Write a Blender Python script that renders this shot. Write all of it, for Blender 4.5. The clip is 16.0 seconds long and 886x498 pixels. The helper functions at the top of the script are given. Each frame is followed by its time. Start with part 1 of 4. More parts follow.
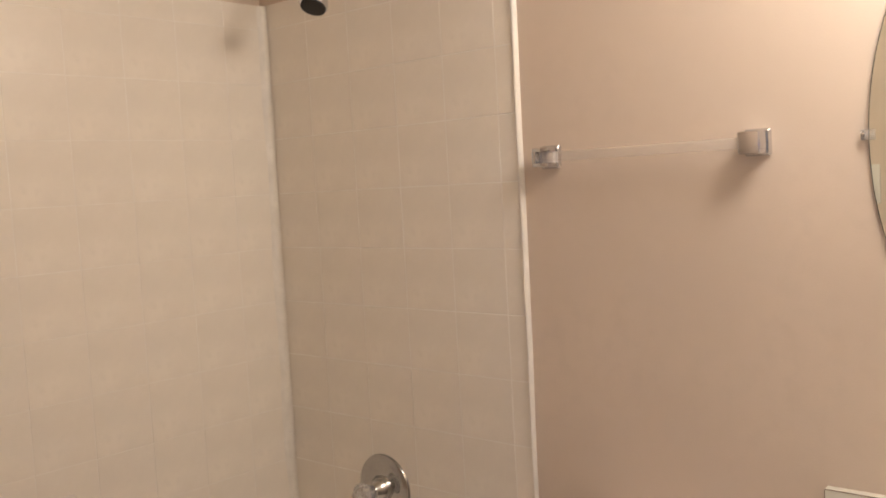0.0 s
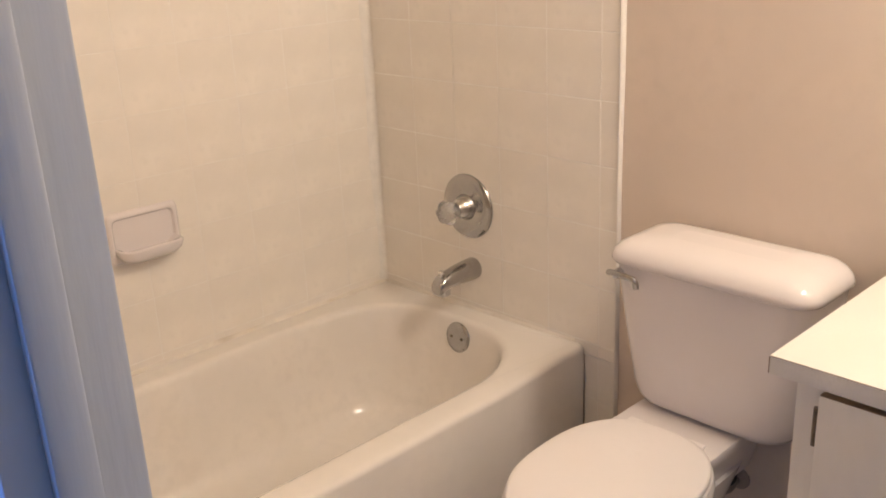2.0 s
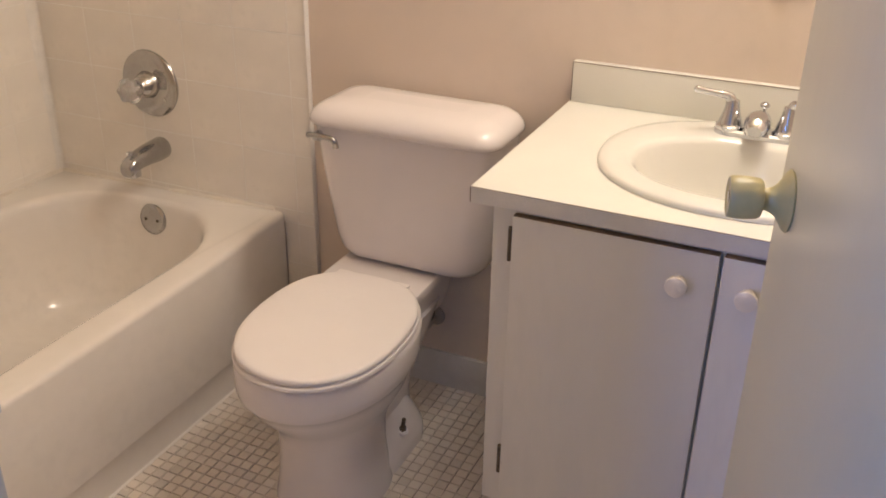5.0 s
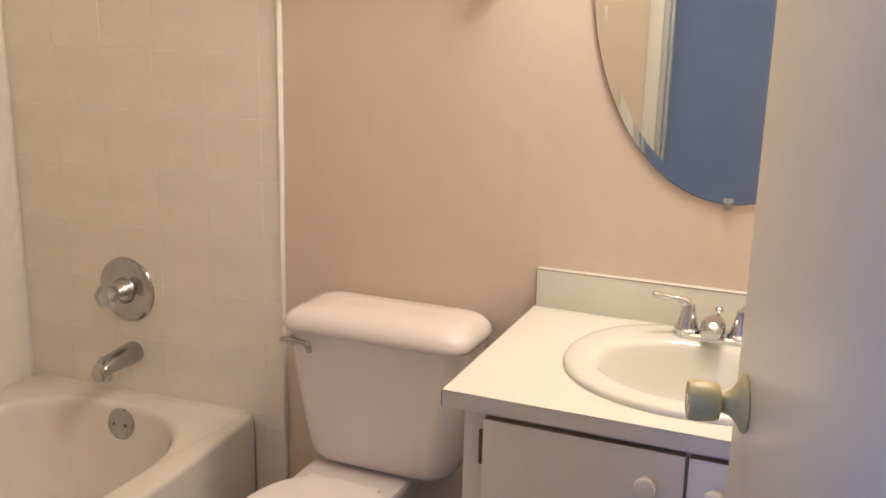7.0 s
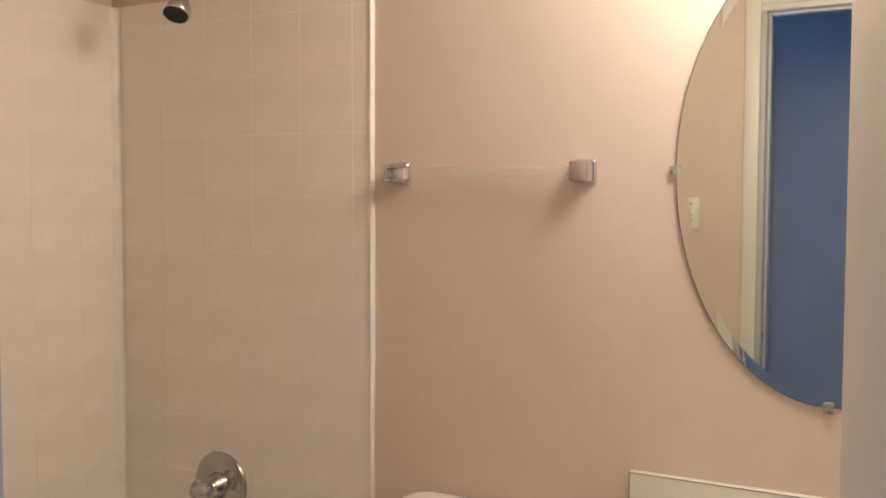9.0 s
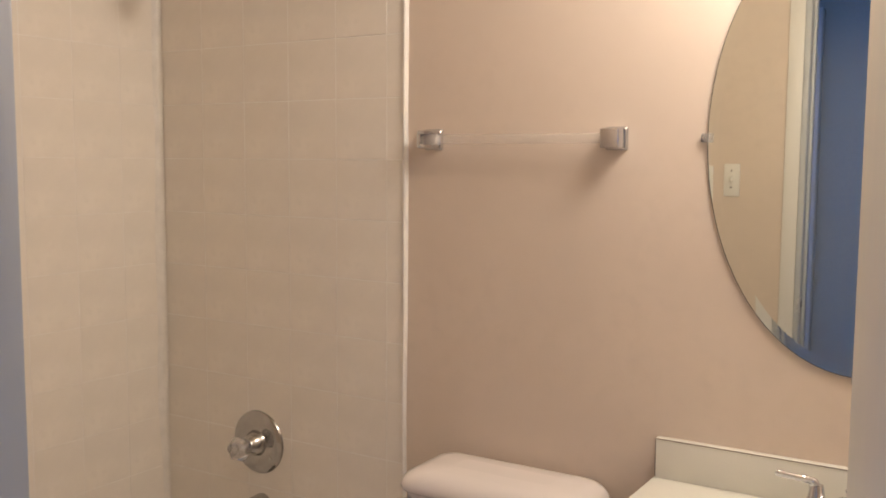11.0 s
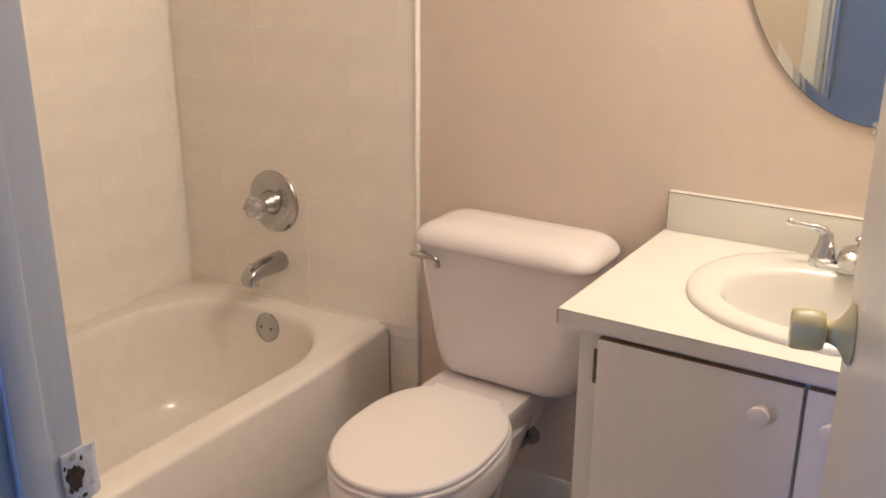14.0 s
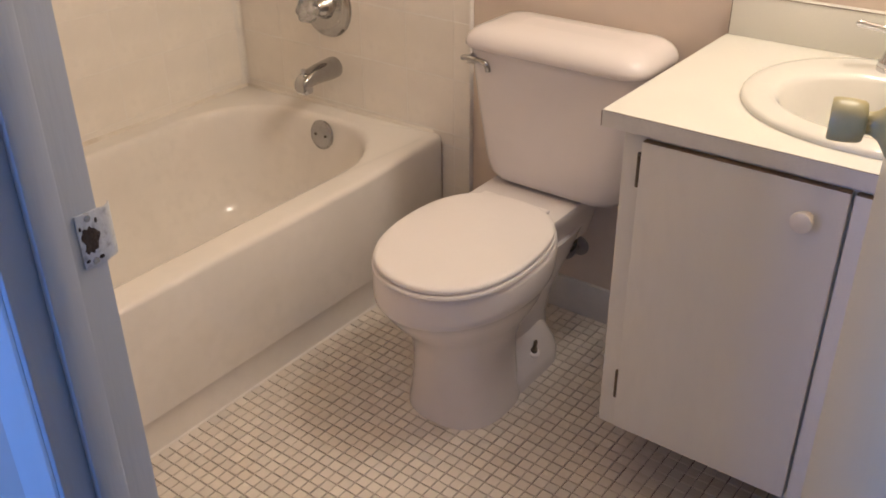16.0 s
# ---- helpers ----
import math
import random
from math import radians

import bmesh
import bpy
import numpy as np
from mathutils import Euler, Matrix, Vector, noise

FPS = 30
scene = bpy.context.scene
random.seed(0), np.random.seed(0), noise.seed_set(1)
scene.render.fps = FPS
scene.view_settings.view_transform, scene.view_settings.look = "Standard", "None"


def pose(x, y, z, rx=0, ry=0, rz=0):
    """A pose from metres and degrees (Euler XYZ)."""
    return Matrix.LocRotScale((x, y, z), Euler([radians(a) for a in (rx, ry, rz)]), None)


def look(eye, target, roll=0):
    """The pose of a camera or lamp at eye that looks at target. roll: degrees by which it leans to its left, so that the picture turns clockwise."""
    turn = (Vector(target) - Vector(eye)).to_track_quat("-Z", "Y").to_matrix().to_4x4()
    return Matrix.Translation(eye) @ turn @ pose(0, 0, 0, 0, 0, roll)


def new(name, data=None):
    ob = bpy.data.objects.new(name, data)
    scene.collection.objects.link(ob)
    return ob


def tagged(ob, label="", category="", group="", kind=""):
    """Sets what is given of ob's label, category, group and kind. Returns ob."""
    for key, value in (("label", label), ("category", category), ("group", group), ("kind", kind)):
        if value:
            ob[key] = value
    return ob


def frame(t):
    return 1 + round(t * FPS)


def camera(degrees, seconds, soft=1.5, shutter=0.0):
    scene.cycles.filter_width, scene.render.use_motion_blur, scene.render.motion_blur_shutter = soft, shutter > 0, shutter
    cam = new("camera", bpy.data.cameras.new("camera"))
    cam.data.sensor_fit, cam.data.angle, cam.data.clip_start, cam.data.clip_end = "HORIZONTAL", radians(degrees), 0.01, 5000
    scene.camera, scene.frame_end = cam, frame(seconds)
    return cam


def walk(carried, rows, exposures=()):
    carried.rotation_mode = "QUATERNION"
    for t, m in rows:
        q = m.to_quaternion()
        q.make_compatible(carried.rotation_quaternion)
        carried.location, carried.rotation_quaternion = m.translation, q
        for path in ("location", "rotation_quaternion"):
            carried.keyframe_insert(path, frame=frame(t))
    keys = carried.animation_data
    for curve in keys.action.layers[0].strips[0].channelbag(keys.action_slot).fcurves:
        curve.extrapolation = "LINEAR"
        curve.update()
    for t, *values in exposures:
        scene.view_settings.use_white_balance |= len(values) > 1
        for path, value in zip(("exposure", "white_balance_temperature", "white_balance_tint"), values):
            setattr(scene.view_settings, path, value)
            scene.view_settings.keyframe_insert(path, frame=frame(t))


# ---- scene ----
cam = camera(51.0, 16.0, soft=1.8)

PATH = [
    (0, (2.095, -1.694, 1.483), (0.7838, -0.1908, 1.34), -3.17),
    (0.5, (2.081, -1.696, 1.474), (0.7215, -0.2492, 1.224), -3.17),
    (1, (2.077, -1.701, 1.461), (0.6819, -0.3219, 1.072), -3.69),
    (1.5, (2.079, -1.702, 1.429), (0.6759, -0.3711, 0.9215), -3.09),
    (2, (2.071, -1.705, 1.417), (0.6981, -0.4118, 0.7514), -2.68),
    (2.5, (2.064, -1.702, 1.398), (0.7373, -0.4208, 0.6246), -1.72),
    (3, (2.052, -1.707, 1.383), (0.8119, -0.395, 0.5246), -1.10),
    (3.5, (2.044, -1.74, 1.378), (0.947, -0.3854, 0.3995), -1.45),
    (6, (2.059, -1.889, 1.396), (1.429, -0.1421, 0.6571), 1.72),
    (6.5, (2.057, -1.896, 1.403), (1.392, -0.117, 0.7751), 1.88),
    (7, (2.065, -1.901, 1.415), (1.33, -0.1048, 0.9339), 1.30),
    (7.5, (2.071, -1.91, 1.423), (1.259, -0.1194, 1.055), 0.16),
    (8, (2.068, -1.914, 1.44), (1.226, -0.1266, 1.124), -0.46),
    (8.5, (2.071, -1.913, 1.461), (1.182, -0.1364, 1.234), -0.60),
    (9, (2.101, -1.891, 1.468), (1.137, -0.1421, 1.357), 0.09),
    (11.5, (2.142, -1.891, 1.475), (1.094, -0.206, 1.229), -0.09),
    (12, (2.131, -1.895, 1.46), (1.117, -0.2051, 1.125), 0.19),
    (12.5, (2.125, -1.896, 1.449), (1.124, -0.2097, 1.057), 0.43),
    (13, (2.126, -1.892, 1.44), (1.121, -0.227, 0.9708), 0.62),
    (13.5, (2.127, -1.888, 1.428), (1.115, -0.2593, 0.8598), 0.57),
    (14, (2.131, -1.886, 1.415), (1.119, -0.2873, 0.7666), 0.18),
    (14.5, (2.134, -1.88, 1.407), (1.138, -0.3035, 0.6839), -0.28),
    (15, (2.141, -1.879, 1.396), (1.154, -0.3375, 0.5891), -0.16),
    (15.5, (2.154, -1.865, 1.38), (1.15, -0.3932, 0.4721), -0.26),
    (16, (2.18, -1.858, 1.368), (1.126, -0.4748, 0.3804), -0.60),
]
EXPOSURES = [(0.0, -0.40), (0.5, -0.25), (1.0, -0.16), (1.5, 0.08), (2.0, 0.13), (2.5, 0.11), (3.5, -0.06), (6.0, -0.03), (7.0, -0.06), (7.5, -0.14), (8.0, -0.30), (8.5, -0.34), (9.0, -0.46), (11.5, -0.40), (12.5, -0.20), (13.0, -0.17), (14.0, 0.03), (16.0, -0.05)]
walk(cam, [(t, look(eye, target, roll)) for t, eye, target, roll in PATH], EXPOSURES)

# ---- world and lights ----
world = bpy.data.worlds.new("world")
scene.world = world
world.use_nodes = True
sky = world.node_tree.nodes.new("ShaderNodeTexSky")
sky.sky_type, sky.sun_disc, sky.sun_elevation, sky.sun_rotation = "NISHITA", False, radians(35), radians(200)
world.node_tree.links.new(sky.outputs[0], world.node_tree.nodes["Background"].inputs[0])
world.node_tree.nodes["Background"].inputs[1].default_value = 0.08


def lamp(name, kind, m, energy, color, **more):
    data = bpy.data.lights.new(name, kind)
    data.energy, data.color = energy, color
    for key, value in more.items():
        if key == "radius":
            data.shadow_soft_size = value
        elif key == "size":
            data.shape, data.size, data.size_y = "RECTANGLE", value[0], value[1]
    ob = new(name, data)
    ob.matrix_world = m
    return ob


WARM = (1.0, 0.905, 0.805)
DAY = (0.07, 0.27, 1.0)
# the warm lamp over the mirror, and daylight in the window of the room outside the door; the last lamp is added fill
lamp("vanity_bulb", "POINT", pose(1.90, -0.29, 2.13), 33.0, WARM, radius=0.16)
lamp("unseen_daylight", "AREA", look((0.92, -3.14, 1.45), (1.15, -1.6, 1.25)), 29.0, DAY, size=(0.44, 1.1))
lamp("unseen_daylight", "AREA", look((2.62, -3.14, 1.45), (2.2, -1.6, 1.2)), 2.5, DAY, size=(0.52, 1.1))


# ---- materials ----
def surface(name, base, rough=0.5, metal=0.0, vary=0.06, scale=6.0, fine=60.0, bump=0.0, bump_scale=200.0, each=0.0, coat=0.0, second=None, second_amount=0.35, stretch=(1, 1, 1), spread=0.0):
    m = bpy.data.materials.new(name)
    m.use_nodes = True
    nodes, links = m.node_tree.nodes, m.node_tree.links
    bsdf = nodes["Principled BSDF"]
    bsdf.inputs["Roughness"].default_value = rough
    bsdf.inputs["Metallic"].default_value = metal
    bsdf.inputs["Coat Weight"].default_value = coat
    bsdf.inputs["Coat Roughness"].default_value = 0.06
    co = nodes.new("ShaderNodeTexCoord")
    mapping = nodes.new("ShaderNodeMapping")
    mapping.inputs["Scale"].default_value = stretch
    links.new(co.outputs["Object"], mapping.inputs["Vector"])

    def noise_node(s, detail):
        n = nodes.new("ShaderNodeTexNoise")
        n.inputs["Scale"].default_value, n.inputs["Detail"].default_value = s, detail
        links.new(mapping.outputs[0], n.inputs["Vector"])
        return n

    def mixed(a, b, factor):
        mix = nodes.new("ShaderNodeMix")
        mix.data_type = "RGBA"
        for socket, value in ((mix.inputs[6], a), (mix.inputs[7], b), (mix.inputs[0], factor)):
            if hasattr(value, "links"):
                links.new(value, socket)
            else:
                socket.default_value = value
        return mix.outputs[2]

    def ramp(value, low, high):
        r = nodes.new("ShaderNodeMapRange")
        r.inputs["From Min"].default_value, r.inputs["From Max"].default_value = low, high
        links.new(value, r.inputs["Value"])
        return r.outputs[0]

    dark = tuple(c * (1 - vary * 2) for c in base) + (1,)
    light = tuple(min(1, c * (1 + vary)) for c in base) + (1,)
    big = noise_node(scale, 4)
    small = noise_node(fine, 3)
    colour = mixed(dark, light, ramp(big.outputs["Fac"], 0.3, 0.65))
    colour = mixed(colour, tuple(c * (1 - vary) for c in base) + (1,), ramp(small.outputs["Fac"], 0.45, 0.75))
    if second:
        blot = noise_node(scale * 2.3, 6)
        r = ramp(blot.outputs["Fac"], 0.52, 0.7)
        amount = nodes.new("ShaderNodeMath")
        amount.operation = "MULTIPLY"
        amount.inputs[1].default_value = second_amount
        links.new(r, amount.inputs[0])
        colour = mixed(colour, (*second, 1), amount.outputs[0])
    if each:
        info = nodes.new("ShaderNodeObjectInfo")
        hsv = nodes.new("ShaderNodeHueSaturation")
        links.new(colour, hsv.inputs["Color"])
        r = nodes.new("ShaderNodeMapRange")
        r.inputs["To Min"].default_value, r.inputs["To Max"].default_value = 1 - each, 1 + each * 0.4
        links.new(info.outputs["Random"], r.inputs["Value"])
        links.new(r.outputs[0], hsv.inputs["Value"])
        colour = hsv.outputs[0]
    if spread:
        geo = nodes.new("ShaderNodeNewGeometry")
        info = nodes.new("ShaderNodeObjectInfo")
        total = nodes.new("ShaderNodeMath")
        total.operation = "ADD"
        links.new(geo.outputs["Random Per Island"], total.inputs[0])
        links.new(info.outputs["Random"], total.inputs[1])
        turn = nodes.new("ShaderNodeMath")
        turn.operation = "FRACT"
        links.new(total.outputs[0], turn.inputs[0])
        pick = nodes.new("ShaderNodeValToRGB")
        pick.color_ramp.elements[0].color = tuple(c * (1 - spread) for c in base) + (1,)
        pick.color_ramp.elements[1].color = tuple(min(1, c * (1 + spread * 0.3)) for c in base) + (1,)
        tan = pick.color_ramp.elements.new(0.25)
        tan.color = (base[0] * (1 - spread * 0.3), base[1] * (1 - spread * 0.55), base[2] * (1 - spread * 0.75), 1)
        links.new(turn.outputs[0], pick.inputs[0])
        colour = mixed(colour, pick.outputs[0], 0.6)
    links.new(colour, bsdf.inputs["Base Color"])
    rr = nodes.new("ShaderNodeMapRange")
    rr.inputs["To Min"].default_value, rr.inputs["To Max"].default_value = max(0.02, rough * 0.8), min(1, rough * 1.25)
    links.new(big.outputs["Fac"], rr.inputs["Value"])
    links.new(rr.outputs[0], bsdf.inputs["Roughness"])
    if bump:
        grain = noise_node(bump_scale, 3)
        bn = nodes.new("ShaderNodeBump")
        bn.inputs["Strength"].default_value, bn.inputs["Distance"].default_value = bump, 0.002
        links.new(grain.outputs["Fac"], bn.inputs["Height"])
        links.new(bn.outputs[0], bsdf.inputs["Normal"])
    return m


def clear(name, tint, rough, ior=1.45):
    m = bpy.data.materials.new(name)
    m.use_nodes = True
    b = m.node_tree.nodes["Principled BSDF"]
    b.inputs["Base Color"].default_value = (*tint, 1)
    b.inputs["Transmission Weight"].default_value = 1.0
    b.inputs["Roughness"].default_value = rough
    b.inputs["IOR"].default_value = ior
    return m


PAINT = surface("cream_wall_paint", (0.73, 0.62, 0.525), 0.55, vary=0.025, scale=2.5, fine=25, bump=0.14, bump_scale=240)
CEIL = surface("ceiling_paint", (0.78, 0.70, 0.56), 0.8, vary=0.03, bump=0.3, bump_scale=120)
TILE = surface("glazed_wall_tile", (0.91, 0.855, 0.775), 0.16, vary=0.03, scale=9, fine=40, bump=0.10, bump_scale=22, each=0.008)
# grout paler than the tile, standing in for lamp glints along the joints
GLINTGROUT = surface("glint_pale_grout", (0.96, 0.925, 0.87), 0.6, vary=0.06, scale=12, bump=0.4)
CAULK = surface("white_caulk", (0.86, 0.82, 0.76), 0.4, vary=0.04, scale=20, bump=0.3, bump_scale=90)
TUBWHITE = surface("tub_enamel", (0.86, 0.81, 0.75), 0.14, vary=0.03, scale=3, fine=30, bump=0.04, bump_scale=18, second=(0.70, 0.63, 0.53), second_amount=0.12)
CHINA = surface("white_china", (0.82, 0.765, 0.745), 0.10, vary=0.015, scale=4, fine=20, bump=0.03, bump_scale=12)
SEATWHITE = surface("white_seat_plastic", (0.87, 0.815, 0.79), 0.42, vary=0.012, scale=4, bump=0.03, bump_scale=30)
SINKWHITE = surface("sink_china", (0.77, 0.755, 0.695), 0.10, vary=0.015, scale=4, bump=0.02, bump_scale=15)
CHROME = surface("chrome", (0.66, 0.67, 0.70), 0.09, metal=1.0, vary=0.03, scale=30, fine=200, second=(0.5, 0.5, 0.5), second_amount=0.15)
# chrome with a lowered base colour, in place of dark reflections
DIMCHROME = surface("dark_reflection_chrome", (0.46, 0.455, 0.45), 0.13, metal=1.0, vary=0.05, scale=25, fine=160, second=(0.34, 0.33, 0.31), second_amount=0.3)
DULL = surface("dull_chrome", (0.60, 0.59, 0.58), 0.22, metal=1.0, vary=0.06, scale=40, fine=220, second=(0.40, 0.38, 0.36), second_amount=0.3)
DARK = surface("black_rubber", (0.02, 0.02, 0.02), 0.6, vary=0.1)
MIRROR = surface("mirror_silver", (0.77, 0.79, 0.73), 0.012, metal=1.0, vary=0.0)
EDGE = surface("mirror_edge", (0.05, 0.07, 0.06), 0.3, vary=0.1)
ACRYLIC = bpy.data.materials.new("clear_acrylic")
ACRYLIC.use_nodes = True
_n, _l = ACRYLIC.node_tree.nodes, ACRYLIC.node_tree.links
_n.remove(_n["Principled BSDF"])
_see, _haze, _mix = _n.new("ShaderNodeBsdfTransparent"), _n.new("ShaderNodeBsdfDiffuse"), _n.new("ShaderNodeMixShader")
_see.inputs["Color"].default_value = (0.965, 0.96, 0.95, 1)
_haze.inputs["Color"].default_value = (0.85, 0.80, 0.76, 1)
_mix.inputs[0].default_value = 0.22
_l.new(_see.outputs[0], _mix.inputs[1])
_l.new(_haze.outputs[0], _mix.inputs[2])
_l.new(_mix.outputs[0], _n["Material Output"].inputs["Surface"])
HAZY = clear("hazy_acrylic", (0.97, 0.96, 0.95), 0.22, 1.22)
HAZY.node_tree.nodes["Principled BSDF"].inputs["Transmission Weight"].default_value = 0.86
LAMINATE = surface("cream_laminate", (0.79, 0.775, 0.705), 0.38, vary=0.02, scale=5, fine=300, bump=0.08, bump_scale=500)
LAMEDGE = surface("laminate_edge", (0.75, 0.72, 0.66), 0.45, vary=0.05, scale=12, fine=200, bump=0.1, bump_scale=300)
SEAM = surface("dark_seam", (0.22, 0.16, 0.12), 0.7, vary=0.2)
CABPAINT = surface("painted_cabinet", (0.80, 0.76, 0.685), 0.42, vary=0.03, scale=4, fine=60, bump=0.18, bump_scale=150, stretch=(1, 1, 0.25))
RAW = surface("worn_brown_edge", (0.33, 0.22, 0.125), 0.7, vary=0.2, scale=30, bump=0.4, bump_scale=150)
KNOBWHITE = surface("cream_ceramic_knob", (0.84, 0.77, 0.66), 0.3, vary=0.03)
BRASS = surface("hinge_metal", (0.18, 0.14, 0.10), 0.45, metal=0.7, vary=0.2, scale=60)
DOORPAINT = surface("door_paint", (0.72, 0.665, 0.48), 0.36, vary=0.03, scale=2.5, fine=45, bump=0.14, bump_scale=90, stretch=(1, 1, 0.3))
KNOB = surface("antique_knob_metal", (0.54, 0.455, 0.21), 0.40, metal=0.0, vary=0.06, scale=25)
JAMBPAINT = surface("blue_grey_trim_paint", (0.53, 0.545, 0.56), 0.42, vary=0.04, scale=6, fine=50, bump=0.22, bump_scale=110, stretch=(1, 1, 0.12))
TRIM = surface("white_trim_paint", (0.80, 0.78, 0.74), 0.38, vary=0.03, scale=6, fine=50, bump=0.22, bump_scale=110, stretch=(1, 1, 0.12))
STRIKE = surface("painted_strike_plate", (0.66, 0.66, 0.65), 0.4, vary=0.08, scale=60, bump=0.6, bump_scale=140, second=(0.22, 0.19, 0.17), second_amount=0.55)
HOLE = surface("hole_shade_and_chips", (0.07, 0.045, 0.03), 0.9, vary=0.3, scale=80, bump=1.0, bump_scale=150)
MOSAIC = surface("mosaic_tile", (0.82, 0.755, 0.675), 0.25, vary=0.03, scale=20, bump=0.08, bump_scale=60, spread=0.17)
FLOORGROUT = surface("floor_grout", (0.27, 0.20, 0.15), 0.85, vary=0.25, scale=7, fine=60, bump=0.6, second=(0.50, 0.42, 0.34), second_amount=0.8)
BASEPAINT = surface("baseboard_paint", (0.74, 0.71, 0.67), 0.45, vary=0.05, scale=8, bump=0.2, bump_scale=100)
HALLPAINT = surface("hall_wall_paint", (0.76, 0.73, 0.67), 0.6, vary=0.03, scale=3, bump=0.25, bump_scale=220)
# hall paint darkened for the far wall, in place of weaker light there
DIMFARPAINT = surface("dimmed_far_wall_paint", (0.58, 0.58, 0.56), 0.6, vary=0.03, scale=3, bump=0.25, bump_scale=220)
DINGY = surface("dingy_caulk", (0.82, 0.76, 0.67), 0.45, vary=0.06, scale=5, bump=0.4, bump_scale=90, second=(0.45, 0.34, 0.22), second_amount=0.3)
CARPET = surface("hall_carpet", (0.30, 0.27, 0.23), 0.95, vary=0.15, scale=30, fine=300, bump=1.0, bump_scale=400)
SWITCHW = surface("switch_plastic", (0.82, 0.80, 0.75), 0.35, vary=0.02)
PIPE = surface("grey_pipe", (0.35, 0.32, 0.29), 0.4, metal=0.5, vary=0.1, scale=30)

# ---- building helpers ----
PLACE = {}


def thing(name, x, y, z, label, category, group="", kind=""):
    ob = new(name)
    ob.empty_display_size = 0.05
    ob.matrix_basis = pose(x, y, z)
    PLACE[ob] = pose(x, y, z)
    return tagged(ob, label, category, group, kind)


def mesh_of(name, bm, materials, smooth=None):
    me = bpy.data.meshes.new(name)
    bmesh.ops.recalc_face_normals(bm, faces=bm.faces[:])
    if smooth is not None:
        for fc in bm.faces:
            fc.smooth = len(fc.verts) <= 4
        for e in bm.edges:
            if len(e.link_faces) == 2 and e.calc_face_angle(0) > radians(smooth):
                e.smooth = False
    bm.to_mesh(me)
    bm.free()
    for m in materials if isinstance(materials, (list, tuple)) else [materials]:
        me.materials.append(m)
    return me


def part(name, bm, material, parent=None, label="", smooth=40, m=None, kind="", category=""):
    """Links a bmesh, given in room coordinates (or local ones, with its pose m), under a thing or a part."""
    ob = new(name, mesh_of(name, bm, material, smooth))
    m = m or Matrix.Identity(4)
    if parent:
        ob.parent = parent
        ob.matrix_parent_inverse = PLACE[parent].inverted()
    ob.matrix_basis = m
    PLACE[ob] = m.copy()
    return tagged(ob, label, category, "", kind)


def box(a, b, bevel=0.0, segments=2):
    bm = bmesh.new()
    bmesh.ops.create_cube(bm, size=1)
    for v in bm.verts:
        v.co = [a[i] if v.co[i] < 0 else b[i] for i in range(3)]
    if bevel:
        bmesh.ops.bevel(bm, geom=bm.edges[:], offset=bevel, segments=segments, affect="EDGES", profile=0.5)
    return bm


def join(*parts):
    out = bmesh.new()
    for p in parts:
        me = bpy.data.meshes.new("joined")
        p.to_mesh(me)
        p.free()
        out.from_mesh(me)
        bpy.data.meshes.remove(me)
    return out


def loft(rings, start=True, end=True, closed=True):
    bm = bmesh.new()
    rows = [[bm.verts.new(p) for p in r] for r in rings]
    n = len(rows[0])
    for a, b in zip(rows, rows[1:]):
        for i in range(n if closed else n - 1):
            j = (i + 1) % n
            bm.faces.new((a[i], a[j], b[j], b[i]))
    if start:
        bm.faces.new(rows[0])
    if end:
        bm.faces.new(rows[-1])
    return bm


def oval(cx, cy, a, b, z, power=2.0, n=56):
    out = []
    for i in range(n):
        t = 2 * math.pi * i / n
        c, s = math.cos(t), math.sin(t)
        out.append((cx + a * math.copysign(abs(c) ** (2 / power), c), cy + b * math.copysign(abs(s) ** (2 / power), s), z))
    return out


def rrect(x0, x1, y0, y1, r, z, k=8, side=10):
    """A rectangle with round corners, as a ring of points."""
    out = []
    for cx, cy, start in ((x1 - r, y1 - r, 0), (x0 + r, y1 - r, 90), (x0 + r, y0 + r, 180), (x1 - r, y0 + r, 270)):
        arc = [(cx + r * math.cos(radians(start + 90 * i / k)), cy + r * math.sin(radians(start + 90 * i / k)), z) for i in range(k + 1)]
        if out:
            p, q = out[-1], arc[0]
            out += [tuple(p[j] + (q[j] - p[j]) * i / side for j in range(3)) for i in range(1, side)]
        out += arc
    p, q = out[-1], out[0]
    return out + [tuple(p[j] + (q[j] - p[j]) * i / side for j in range(3)) for i in range(1, side)]


def turned(profile, n=32):
    """A turned body about the local z axis, from (radius, height) rows."""
    return loft([[(r * math.cos(2 * math.pi * i / n), r * math.sin(2 * math.pi * i / n), h) for i in range(n)] for r, h in profile])


def tube(points, radii, n=14, flat=1.0):
    """A round bar along points. flat: its height over its width."""
    pts = [Vector(p) for p in points]
    rings, side = [], None
    for i, p in enumerate(pts):
        d = (pts[min(i + 1, len(pts) - 1)] - pts[max(i - 1, 0)]).normalized()
        if side is None:
            side = d.cross(Vector((0, 0, 1)))
            side = side.normalized() if side.length > 0.05 else Vector((1, 0, 0))
        side = (side - d * side.dot(d)).normalized()
        up = side.cross(d)
        r = radii[i] if isinstance(radii, (list, tuple)) else radii
        rings.append([p + side * r * math.cos(2 * math.pi * j / n) + up * r * flat * math.sin(2 * math.pi * j / n) for j in range(n)])
    return loft(rings)


